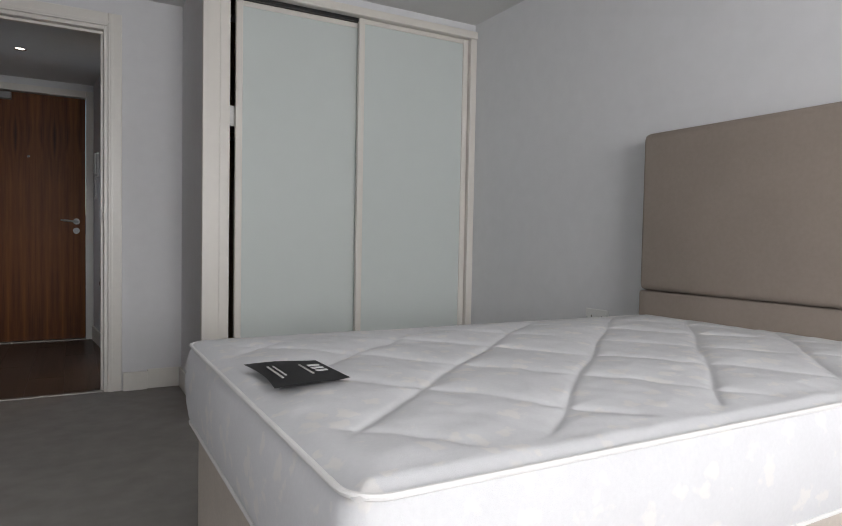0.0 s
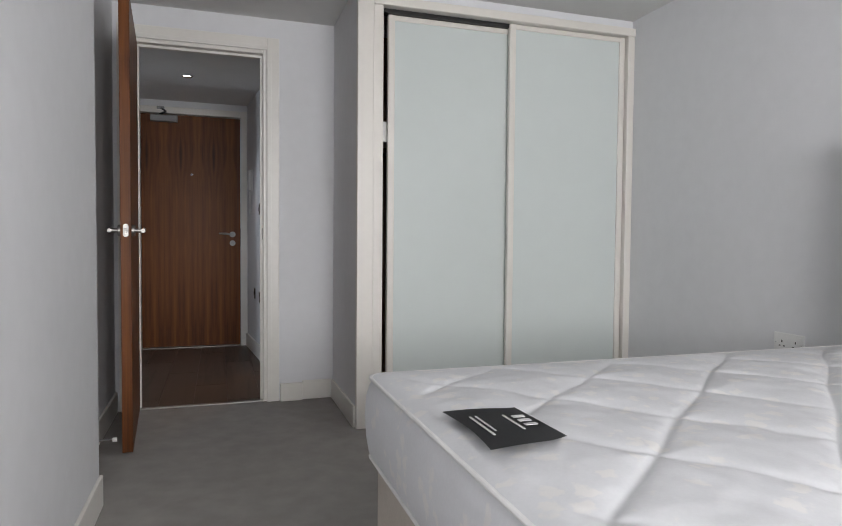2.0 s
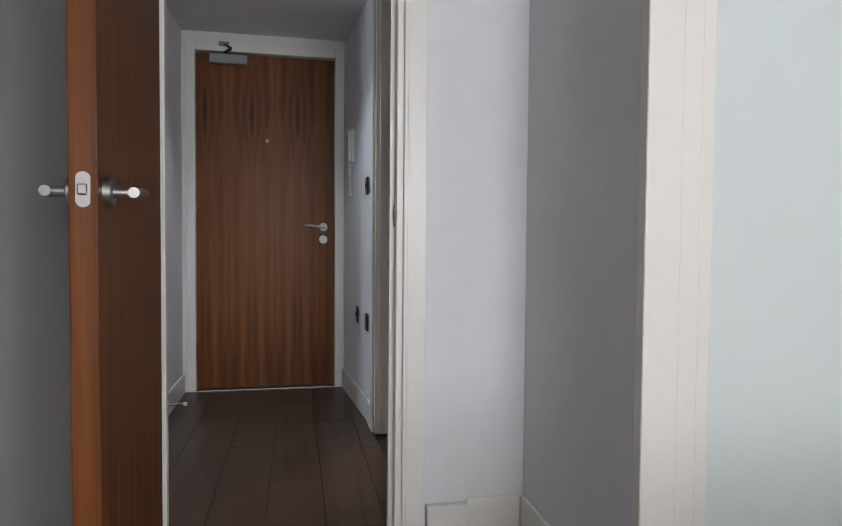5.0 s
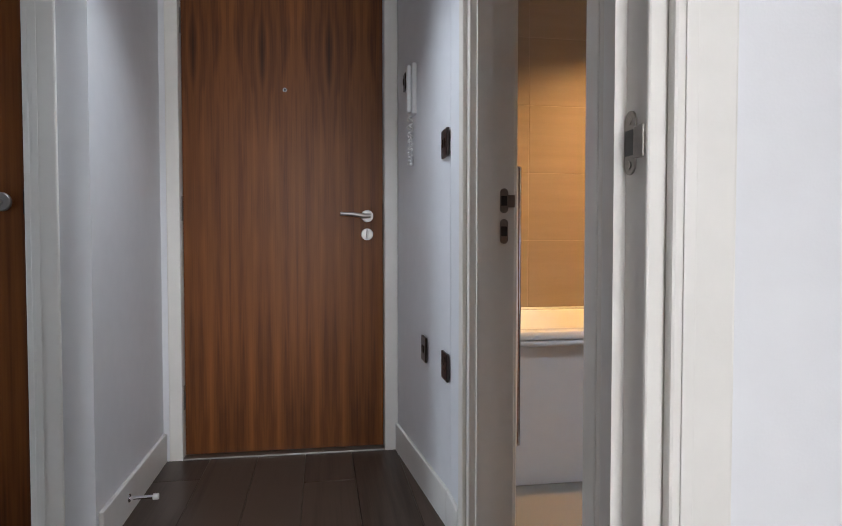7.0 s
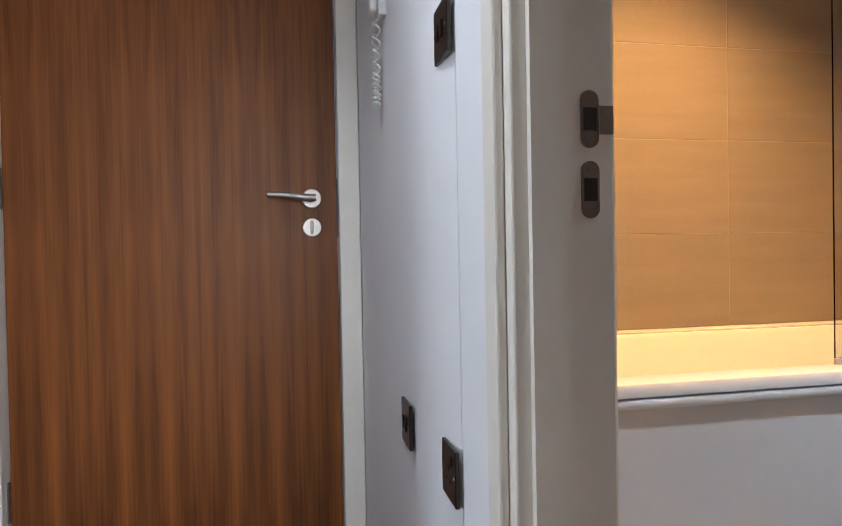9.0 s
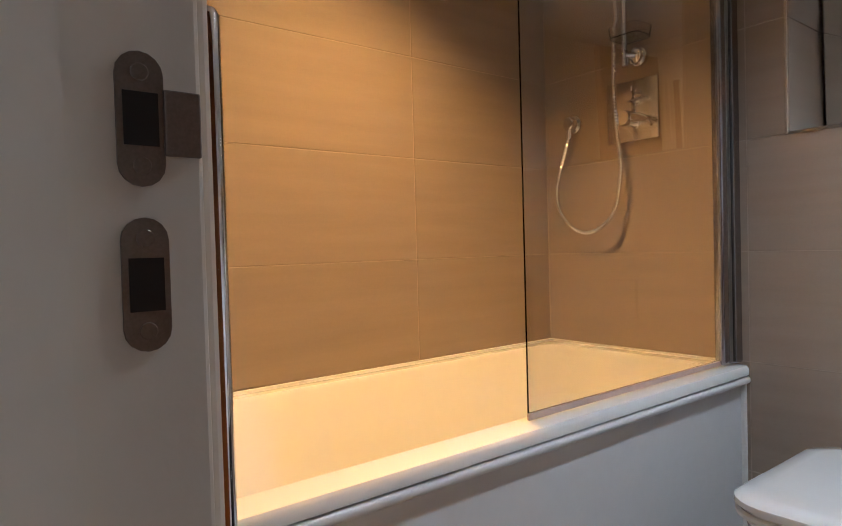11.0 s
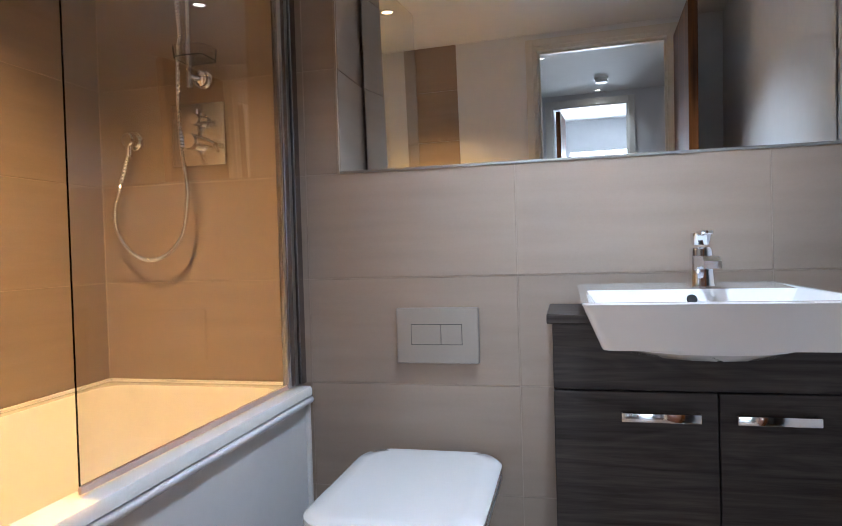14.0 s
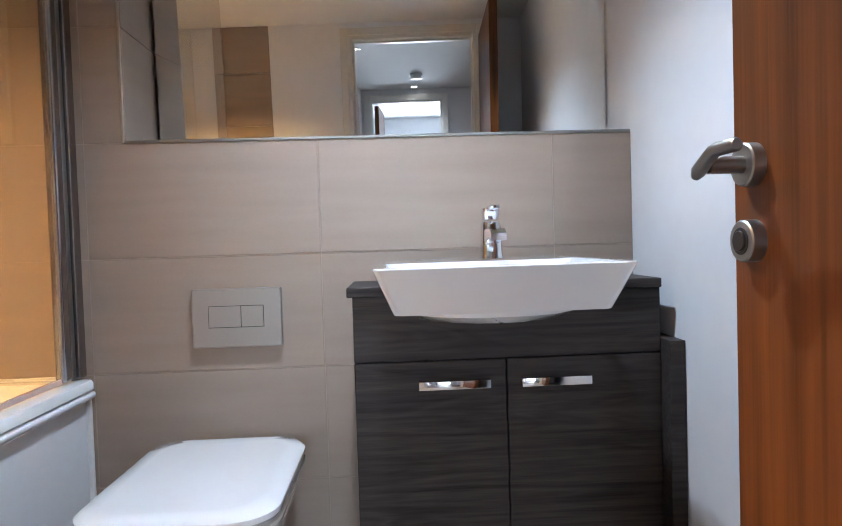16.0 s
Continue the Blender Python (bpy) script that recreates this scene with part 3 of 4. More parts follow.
# entrance door frame
ef = thing("door_frame_5", (-0.54, 2.07, 0), "white painted frame of the entrance door", "door frame", kind="structure")
for lo, hi in (((FX0 - 0.055, 2.05, -0.01), (FX0 - 0.003, 2.17, 2.10)), ((FX1 + 0.003, 2.05, -0.01), (FX1 + 0.06, 2.17, 2.10)), ((FX0 - 0.003, 2.05, 2.045), (FX1 + 0.003, 2.17, 2.10))):
    part("jamb", box(lo, hi, 0.004), SATIN, ef)
part("threshold", box((FX0 - 0.003, 2.05, -0.011), (FX1 + 0.003, 2.17, 0.006), 0.002), STEEL, ef, "bright metal threshold strip")
structure("trim_threshold", box((DX0 + 0.026, 0.004, -0.004), (DX1 - 0.026, 0.036, 0.006), 0.003), STEEL, "bright metal strip between carpet and planks", "threshold strip")

# ---- doors ----


def entrance_door():
    d = thing("door_1", (-0.54, 2.095, 0.01), "closed walnut veneer entrance door with lever and spyhole", "door", kind="structure")
    part("leaf", box((FX0, 2.095, 0.008), (FX1, 2.14, 2.04), 0.002), WALNUT, d)
    lever_handle(d, (-0.200, 2.095, 1.004), (0, -1, 0), (-1, 0, 0))
    bm = disc((-0.542, 2.095, 1.529), (0, -1, 0), 0.0095, 0.004, 18)
    s = part("spyhole", bm, CHROME, d, "small chrome spyhole", True)
    part("lens", disc((-0.542, 2.0915, 1.529), (0, -1, 0), 0.005, 0.002, 14, 0.0005), BLACK, s)
    for z in (0.20, 0.98, 1.74):
        hinge(d, FX0 - 0.006, 2.086, z)
    part("latch_plate", box((FX1 - 0.0015, 2.094, 0.90), (FX1 + 0.002, 2.118, 1.06)), BLACK, d)
    c = thing("door_closer", (-0.76, 2.08, 2.0), "silver overhead door closer with folded arm", "door closer")
    part("body", box((-0.875, 2.036, 1.972), (-0.655, 2.0945, 2.028), 0.006), CLOSER, c)
    bm = box((-0.80, 2.045, 2.027), (-0.776, 2.067, 2.040), 0.002)
    add_tube(bm, [(-0.788, 2.052, 2.038), (-0.745, 2.0, 2.048)], 0.008, 8)
    part("arm", bm, BLACK, c, "dark closer arm")
    bm = tube([(-0.745, 2.0, 2.052), (-0.79, 2.045, 2.085)], 0.007, 8)
    part("arm", bm, BLACK, c)
    part("bracket", box((-0.82, 2.035, 2.075), (-0.76, 2.0495, 2.098), 0.002), CLOSER, c)


entrance_door()


def bedroom_door():
    d = thing("door_2", (-0.765, -0.004, 0.01), "open walnut veneer bedroom door standing square to its wall", "door", kind="structure")
    part("leaf", box((-0.787, -0.762, 0.008), (-0.743, -0.004, 2.04), 0.002), WALNUT, d)
    lever_handle(d, (-0.743, -0.706, 1.003), (1, 0, 0), (0, 1, 0), key=False)
    lever_handle(d, (-0.787, -0.706, 1.003), (-1, 0, 0), (0, 1, 0), key=False)
    bm = loft([[(x, -0.762, z) for x, z in pr] for pr in (
        [(-0.765 + 0.0115 * math.cos(radians(a)), 1.003 + (0.018 if a < 180 else -0.018) + 0.0115 * math.sin(radians(a))) for a in range(0, 360, 20)],)], False, True)
    for v in list(bm.verts):
        v.co.y = -0.7635
    f = part("latch_forend", bm, STEEL, d, "steel latch plate on the door edge")
    part("latch_bolt", box((-0.772, -0.772, 0.994), (-0.758, -0.7636, 1.012), 0.002), STEEL, f)
    for z in (0.22, 1.0, 1.75):
        hinge(d, -0.792, -0.006, z)
    d.rotation_euler = (0, 0, radians(4.1))


bedroom_door()


def bathroom_door():
    d = thing("door_3", (0.14, 0.25, 0.01), "open walnut veneer bathroom door with lever and thumb turn", "door", kind="structure")
    part("leaf", box((0.136, 0.227, 0.008), (0.876, 0.270, 2.05), 0.002), WALNUT, d)
    bm = disc((0.832, 0.270, 1.001), (0, 1, 0), 0.026, 0.016)
    add_tube(bm, [(0.832, 0.284, 1.001), (0.832, 0.326, 1.001)], 0.0105, 18)
    add_tube(bm, [(0.847, 0.334, 0.990), (0.838, 0.335, 0.995), (0.806, 0.333, 1.014), (0.799, 0.3325, 1.0155), (0.764, 0.331, 1.0155), (0.760, 0.331, 1.0155)],
             [0.006, 0.0090, 0.0085, 0.0082, 0.0080, 0.006], 14)
    part("lever_handle", bm, STEEL, d, "satin steel lever handle with a raised grip", True)
    lever_handle(d, (0.832, 0.227, 1.001), (0, -1, 0), (-1, 0, 0), key=False)
    k = part("thumb_turn", disc((0.832, 0.270, 0.910), (0, 1, 0), 0.0255, 0.018), STEEL, d, "round steel privacy turn", True)
    part("socket", disc((0.832, 0.2878, 0.910), (0, 1, 0), 0.0165, 0.0012, 28, 0.0004), BLACK, k, "dark recessed centre")
    part("grip", disc((0.832, 0.2888, 0.910), (0, 1, 0), 0.0125, 0.0030, 24, 0.001), BRONZE, k, "worn brassy turn", True)
    for z in (0.22, 1.0, 1.75):
        hinge(d, 0.140, 0.221, z)


bathroom_door()


def cupboard_door():
    d = thing("door_4", (-1.58, 1.30, 0), "closed walnut veneer cupboard door in the corridor", "door", kind="structure")
    part("leaf", box((-1.952, 1.288, -0.006), (CX1 - 0.027, 1.332, 2.03), 0.002), WALNUT, d)
    lever_handle(d, (-1.262, 1.288, 1.004), (0, -1, 0), (-1, 0, 0), key=False)
    part("latch_plate", box((CX1 - 0.0285, 1.287, 0.97), (CX1 - 0.0255, 1.31, 1.04)), BLACK, d)


cupboard_door()
d5 = thing("door_5", (-2.42, 1.14, 0), "open dark wooden door of the bright living room", "door", kind="structure")
part("leaf", box((-3.14, 1.118, 0.008), (-2.405, 1.161, 2.02), 0.002), WALNUT, d5)
lever_handle(d5, (-3.07, 1.118, 1.0), (0, -1, 0), (1, 0, 0), key=False)

# ---- bedroom: wardrobe ----


def wardrobe():
    w = thing("wardrobe", (1.2, -0.35, 0), "built-in wardrobe with two white glass sliding doors, one slightly open", "wardrobe")
    part("side_panel", box((0.347, -0.66, 0), (0.362, -0.001, CEIL_B - 0.001)), PAINT, w, "painted plaster wardrobe side")
    part("bulkhead", box((0.362, -0.66, 2.2), (1.985, -0.60, CEIL_B - 0.001)), PAINT, w, "painted panel above the doors")
    part("stile", box((0.345, -0.69, 0), (0.430, -0.655, 2.205), 0.004), WARDROBE, w, "cream painted stile")
    part("stile", box((0.430, -0.682, 0), (0.480, -0.56, 2.160), 0.003), WARDROBE, w)
    part("stile", box((1.941, -0.682, 0), (1.985, -0.56, 2.160), 0.003), WARDROBE, w)
    part("head_rail", box((0.430, -0.69, 2.160), (1.985, -0.56, 2.205), 0.004), WARDROBE, w)
    part("top_track", box((0.480, -0.640, 2.141), (1.941, -0.58, 2.160), 0.002), BLACK, w, "dark top track")
    part("bottom_track", box((0.480, -0.682, 0.0), (1.941, -0.58, 0.030), 0.003), WARDROBE, w, "pale bottom track")
    part("back_panel", box((0.378, -0.055, 0.0), (1.985, -0.036, 2.2)), WARDROBE_IN, w, "brown wardrobe lining")
    part("inner_side", box((0.362, -0.558, 0.0), (0.3775, -0.036, 2.2)), WARDROBE_IN, w)
    part("shelf", box((0.378, -0.553, 1.535), (1.98, -0.056, 1.555), 0.002), WARDROBE, w, "pale wardrobe shelf")
    part("shelf_bracket", box((0.470, -0.575, 1.487), (0.530, -0.555, 1.595), 0.004), WHITEPLASTIC, w, "white shelf end in the gap")
    bm = tube([(0.379, -0.28, 1.46), (1.98, -0.28, 1.46)], 0.0125, 14)
    part("hanging_rail", bm, CHROME, w, "chrome hanging rail", True)
    for x0, x1, y, top in ((0.522, 1.250, -0.618, 2.140), (1.200, 1.938, -0.655, 2.158)):
        d = part("sliding_door", box((x0 + 0.026, y + 0.010, 0.075), (x1 - 0.026, y + 0.018, top - 0.022)), MILKGLASS, w, "white back-painted glass sliding door")
        for lo, hi in (((x0, y, 0.038), (x0 + 0.036, y + 0.03, top)), ((x1 - 0.036, y, 0.038), (x1, y + 0.03, top)),
                       ((x0 + 0.028, y + 0.004, 0.038), (x1 - 0.028, y + 0.026, 0.078)), ((x0 + 0.028, y + 0.004, top - 0.028), (x1 - 0.028, y + 0.026, top))):
            part("door_stile", box(lo, hi, 0.004), WARDROBE, d, "cream door edge trim")
        part("roller", box((x1 - 0.06, y + 0.005, 0.030), (x1 - 0.01, y + 0.02, 0.038)), BLACK, d, "black bottom roller")


wardrobe()

# ---- bedroom: bed ----
MX0, MX1, MY0, MY1, MZ0, MZ1 = 0.062, 1.862, -3.325, -2.165, 0.395, 0.621


def bed_base():
    b = thing("divan_base", (0.96, -2.76, 0), "beige fabric divan base under the mattress", "bed base")
    part("base", box((MX0 + 0.02, MY0 + 0.015, 0.04), (MX1, MY1 - 0.015, MZ0 - 0.001), 0.012, 3), DIVAN, b)
    for x in (MX0 + 0.12, MX1 - 0.12):
        for y in (MY0 + 0.12, MY1 - 0.12):
            part("foot", tube([(x, y, 0), (x, y, 0.042)], 0.022, 12), BLACK, b)


bed_base()


def quilt_line(x, y):
    """Distance in metres to the nearest stitched line of the diamond quilting."""
    u, v = x * 0.65 - y * 0.76, x * 0.76 + y * 0.65
    a = (u - 2.209 + 0.005 * math.sin(v * 12.2)) / 0.264
    b = (v + 1.389 + 0.007 * math.sin(u * 23.8)) / 0.258
    return min(abs(a - round(a)) * 0.264, abs(b - round(b)) * 0.258)


def mattress():
    m = thing("mattress", (0.96, -2.76, MZ0), "white damask quilted mattress with piped edges", "mattress")
    bm = bmesh.new()
    nx, ny = 270, 180
    rows = []
    for i in range(nx + 1):
        col = []
        for j in range(ny + 1):
            x, y = MX0 + (MX1 - MX0) * i / nx, MY0 + (MY1 - MY0) * j / ny
            e = min(x - MX0, MX1 - x, y - MY0, MY1 - y)
            d = quilt_line(x, y)
            inside = max(0.0, min(1.0, (e - 0.05) / 0.05))
            pad = 1 - inside * 0.55 * math.exp(-(d / 0.009))
            z = MZ1 - 0.014 + 0.012 * min(1, e / 0.03) * pad + 0.006 * math.sin(min(1, d / 0.12) * 1.57) * inside
            z += 0.010 * min(1.0, e / 0.25)
            z += 0.004 * noise.noise(Vector((x * 7, y * 7, 1.5)))
            z += 0.0022 * noise.noise(Vector((x * 26, y * 26, 4.5)))
            col.append(bm.verts.new((x, y, z)))
        rows.append(col)
    for i in range(nx):
        for j in range(ny):
            bm.faces.new((rows[i][j], rows[i + 1][j], rows[i + 1][j + 1], rows[i][j + 1]))
    part("quilted_top", bm, TICKING, m, "diamond quilted damask top", True)
    rings = []
    for z, o in ((MZ0, 0.0), (MZ0 + 0.02, 0.008), (MZ0 + 0.06, 0.014), ((MZ0 + MZ1) / 2, 0.017), (MZ1 - 0.06, 0.014), (MZ1 - 0.03, 0.007), (MZ1 - 0.014, 0.0)):
        rings.append(ring(MX0 - o, MX1 + o, MY0 - o, MY1 + o, 0.05, z, 6))
    part("border", loft(rings, True, False), TICKING, m, "plain damask mattress side", True)
    for z in (MZ0 + 0.006, MZ1 - 0.012):
        pts = ring(MX0 - 0.004, MX1 + 0.004, MY0 - 0.004, MY1 + 0.004, 0.05, z, 6)
        part("piping", tube(pts + pts[:1], 0.0048, 8), PIPING, m, "white corded piping", True)
    # maker's label sewn flat, one corner lifting
    bm = bmesh.new()
    n = 12
    grid = []
    for i in range(n + 1):
        u = i / n
        row = []
        for j in range(9):
            w = j / 8
            x = 0.094 + 0.158 * u + 0.010 * math.sin(w * 3.1) * (1 - u)
            y = -2.650 - 0.232 * w + 0.030 * u * w - 0.012 * math.sin(u * 3.1)
            row.append(bm.verts.new((x, y, MZ1 + 0.0165 + 0.004 * math.sin(u * 4) + 0.012 * max(0, u - 0.75) * w)))
        grid.append(row)
    for i in range(n):
        for j in range(8):
            bm.faces.new((grid[i][j], grid[i + 1][j], grid[i + 1][j + 1], grid[i][j + 1]))
    bmesh.ops.solidify(bm, geom=bm.faces[:], thickness=0.002)
    lb = part("label", bm, CHARCOAL, m, "charcoal fabric label with pale print", True)
    for x, y, a, b in ((0.125, -2.77, 0.004, 0.11), (0.137, -2.76, 0.003, 0.09), (0.205, -2.735, 0.024, 0.012), (0.205, -2.760, 0.024, 0.012), (0.205, -2.785, 0.024, 0.010), (0.190, -2.765, 0.004, 0.09)):
        part("print", box((x, y - b / 2, MZ1 + 0.0205), (x + a, y + b / 2, MZ1 + 0.0222)), LABELGREY, lb)


mattress()


def headboard():
    h = thing("headboard", (1.92, -2.78, 0), "taupe upholstered headboard with a stitched lower band", "headboard")
    y0, y1 = -3.46, -2.112
    part("upper_panel", box((1.868, y0, 0.7125), (1.965, y1, 1.367), 0.028, 5), TAUPE, h, "smooth padded upper panel", True)
    part("lower_panel", box((1.872, y0 + 0.001, 0.30), (1.965, y1 - 0.001, 0.7115), 0.010, 3), TAUPE, h, "padded lower band", True)
    for y in (y0 + 0.25, y1 - 0.25):
        part("strut", box((1.966, y - 0.03, 0.0), (1.985, y + 0.03, 0.9)), BLACK, h, "dark mounting strut")


headboard()


def wall_plate(name, at, out, w, h, mat, label, sockets=0, switches=0, depth=0.008):
    """A faceplate with rockers or socket slots; out is the wall's normal."""
    at, out = Vector(at), Vector(out)
    across = Vector((0, 0, 1)).cross(out)
    up = Vector((0, 0, 1))

    def slab(cx, cz, sw, sh, d0, d1, m, nm, parent, bev):
        a, b = at + across * (cx - sw / 2) + up * (cz - sh / 2) + out * d0, at + across * (cx + sw / 2) + up * (cz + sh / 2) + out * d1
        return part(nm, box(a, b, bev), m, parent)
    t = thing(name, at, label, name.replace("_", " "))
    p = slab(0, 0, w, h, 0.0005, depth, mat, "plate", t, 0.002)
    for k in range(switches):
        slab((k - (switches - 1) / 2) * 0.026, 0, 0.011, 0.026, depth, depth + 0.004, mat, "rocker", p, 0.001)
    for k in range(sockets):
        c = (k - (sockets - 1) / 2) * 0.066
        slab(c, 0.008, 0.005, 0.010, depth, depth + 0.0006, BLACK, "slot", p, 0)
        for s in (-1, 1):
            slab(c + s * 0.011, -0.012, 0.009, 0.005, depth, depth + 0.0006, BLACK, "slot", p, 0)
        slab(c + 0.022, 0.024, 0.010, 0.016, depth, depth + 0.003, mat, "rocker", p, 0.001)
    for s in (-1, 1):
        part("screw", disc(at + across * s * (w / 2 - 0.010) + out * depth, out, 0.0035, 0.001, 10, 0.0003), CHROME, p)
    return t


wall_plate("wall_socket", (1.986, -1.77, 0.545), (-1, 0, 0), 0.146, 0.086, WHITEPLASTIC, "white plastic double wall socket above the bed", sockets=2)
wall_plate("wall_switch", (-0.006, 1.342, 1.203), (-1, 0, 0), 0.088, 0.088, BRONZE, "black nickel light switch on the hall wall", switches=2)
wall_plate("wall_socket", (-0.030, 1.597, 0.512), (-1, 0, 0), 0.088, 0.088, BRONZE, "black nickel outlet plate low on the hall wall", switches=2)
wall_plate("wall_socket", (-0.006, 1.338, 0.500), (-1, 0, 0), 0.088, 0.088, BRONZE, "black nickel single socket low on the hall wall", sockets=1)

wall_plate("wall_switch", (-0.058, 1.898, 1.53), (-1, 0, 0), 0.052, 0.066, BRONZE, "narrow black nickel switch beside the intercom", switches=1)

# picture on the recessed wall
pf = thing("picture", (-0.867, -1.05, 1.15), "black framed picture on the wall behind the open door", "picture")
for lo, hi in (((-0.867, -0.815, 1.15), (-0.835, -0.78, 1.98)), ((-0.867, -1.29, 1.15), (-0.835, -1.255, 1.98)), ((-0.867, -1.255, 1.15), (-0.835, -0.815, 1.185)), ((-0.867, -1.255, 1.945), (-0.835, -0.815, 1.98))):
    part("frame", box(lo, hi, 0.003), BLACK, pf, "glossy black frame moulding")
part("print", box((-0.866, -1.255, 1.185), (-0.858, -0.815, 1.945)), PICTURE, pf, "dim grey print")


def door_stop_pin(at, along):
    s = thing("door_stop", at, "chrome door stop rod on the skirting", "door stop")
    at, along = Vector(at), Vector(along)
    part("rod", tube([at, at + along * 0.075], 0.006, 10), CHROME, s, "", True)
    part("buffer", tube([at + along * 0.075, at + along * 0.092], 0.010, 12), WHITEPLASTIC, s, "white rubber tip", True)
    part("base", disc(at, along, 0.014, 0.004, 16), CHROME, s)


door_stop_pin((HL + 0.0155, 1.536, 0.06), (1, 0, 0))
door_stop_pin((-0.8525, -0.72, 0.06), (1, 0, 0))


def intercom():
    t = thing("intercom", (-0.045, 1.78, 1.37), "white wall intercom handset with a coiled cord", "intercom")
    part("base", box((-0.058, 1.724, 1.372), (-0.040, 1.842, 1.562), 0.004), WHITEPLASTIC, t)
    part("handset", box((-0.076, 1.732, 1.380), (-0.0585, 1.772, 1.555), 0.007, 3), WHITEPLASTIC, t, "white handset", True)
    part("call_button", box((-0.0595, 1.806, 1.410), (-0.0580, 1.822, 1.426)), LABELGREY, t, "small grey button")
    pts = []
    for k in range(161):
        u = k / 160
        a = u * 2 * math.pi * 20
        z = 1.375 - 0.19 * math.sin(u * math.pi)
        pts.append((-0.060 + 0.008 * math.cos(a), 1.750 + 0.008 * math.sin(a) + 0.035 * u, z))
    part("cord", tube(pts, 0.0025, 6), WHITEPLASTIC, t, "grey-white coiled cord", True)


intercom()


def downlight(x, y, z, mat, label):
    d = thing("downlight", (x, y, z - 0.006), label, "downlight", "recessed downlights")
    rings = [[(x + r * math.cos(a), y + r * math.sin(a), zz) for a in [2 * math.pi * k / 28 for k in range(28)]] for r, zz in ((0.042, z - 0.0005), (0.042, z - 0.004), (0.036, z - 0.008), (0.030, z - 0.006), (0.027, z - 0.0005))]
    part("bezel", loft(rings, False, False), CHROME, d, "chrome ring", True)
    part("lens", tube([(x, y, z - 0.0005), (x, y, z - 0.0035)], 0.0265, 24), mat, d, "glowing lens")


downlight(-0.535, 1.12, CEIL_H, LAMP, "lit recessed downlight in the hall ceiling")
downlight(-2.15, 0.74, CEIL_H, LAMP, "lit recessed downlight in the corridor ceiling")
downlight(0.96, 1.74, CEIL_H, LAMPWARM, "lit warm recessed downlight above the bath")
downlight(1.34, 0.76, CEIL_H, LAMP, "lit white recessed downlight above the basin")
sd = thing("smoke_detector", (-1.54, 0.70, CEIL_H - 0.045), "white round smoke detector on the corridor ceiling", "smoke detector")
rings = [[(-1.54 + r * math.cos(a), 0.70 + r * math.sin(a), CEIL_H - z) for a in [2 * math.pi * k / 32 for k in range(32)]] for r, z in ((0.058, 0.0005), (0.058, 0.018), (0.046, 0.020), (0.046, 0.026), (0.054, 0.028), (0.050, 0.042), (0.030, 0.047))]
part("body", loft(rings, True, True), WHITEPLASTIC, sd, "", True)

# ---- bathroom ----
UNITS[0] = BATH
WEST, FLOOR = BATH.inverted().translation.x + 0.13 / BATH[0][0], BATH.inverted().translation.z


def bathtub():
    b = thing("bathtub", (0.94, 1.82, 0), "white acrylic bathtub set into the tiled corner", "bathtub")
    x0, x1, y0, y1, z = WEST + 0.001, 1.7495, 1.476, 2.1665, 0.592
    rs = [ring(x0, x1, y0, y1, 0.010, 0.565), ring(x0, x1, y0, y1, 0.010, 0.583), ring(x0 + 0.003, x1 - 0.003, y0 + 0.004, y1 - 0.003, 0.010, z - 0.002),
          ring(x0 + 0.010, x1 - 0.010, y0 + 0.012, y1 - 0.010, 0.02, z), ring(x0 + 0.050, x1 - 0.055, y0 + 0.068, y1 - 0.048, 0.07, z),
          ring(x0 + 0.060, x1 - 0.063, y0 + 0.078, y1 - 0.056, 0.07, z - 0.010), ring(x0 + 0.12, x1 - 0.085, y0 + 0.100, y1 - 0.085, 0.09, 0.40),
          ring(x0 + 0.22, x1 - 0.11, y0 + 0.125, y1 - 0.11, 0.10, 0.22), ring(x0 + 0.30, x1 - 0.16, y0 + 0.17, y1 - 0.16, 0.10, 0.185)]
    part("tub", loft(rs, False, True), ACRYLIC, b, "glossy white moulded tub", True)
    bm = boxes(((x0, y0 + 0.022, FLOOR), (x1 - 0.004, y0 + 0.034, 0.540)), bevel=0.003)
    part("front_panel", bm, PANEL, b, "plain white bath panel")
    bm = tube([(x0, y0 + 0.008, 0.551), (x1 - 0.004, y0 + 0.008, 0.551)], 0.011, 12)
    part("panel_roll", bm, PANEL, b, "rolled top edge of the panel", True)
    part("end_trim", box((x1 - 0.012, y0 + 0.008, FLOOR), (x1 - 0.0005, y0 + 0.0215, 0.564), 0.003), WHITEPLASTIC, b, "white sealing strip")
    part("waste", disc((1.50, 1.81, 0.1855), (0, 0, 1), 0.032, 0.004, 24), CHROME, b, "chrome waste", True)
    part("overflow", disc((1.675, 1.81, 0.44), (-1, 0, 0), 0.030, 0.012, 24), CHROME, b, "chrome overflow", True)
    part("sealant", boxes(((x0, 2.155, z), (x1, 2.1665, z + 0.007)), ((1.739, y0 + 0.05, z), (1.7495, 2.155, z + 0.007))), WHITEPLASTIC, b, "white silicone seal")


bathtub()


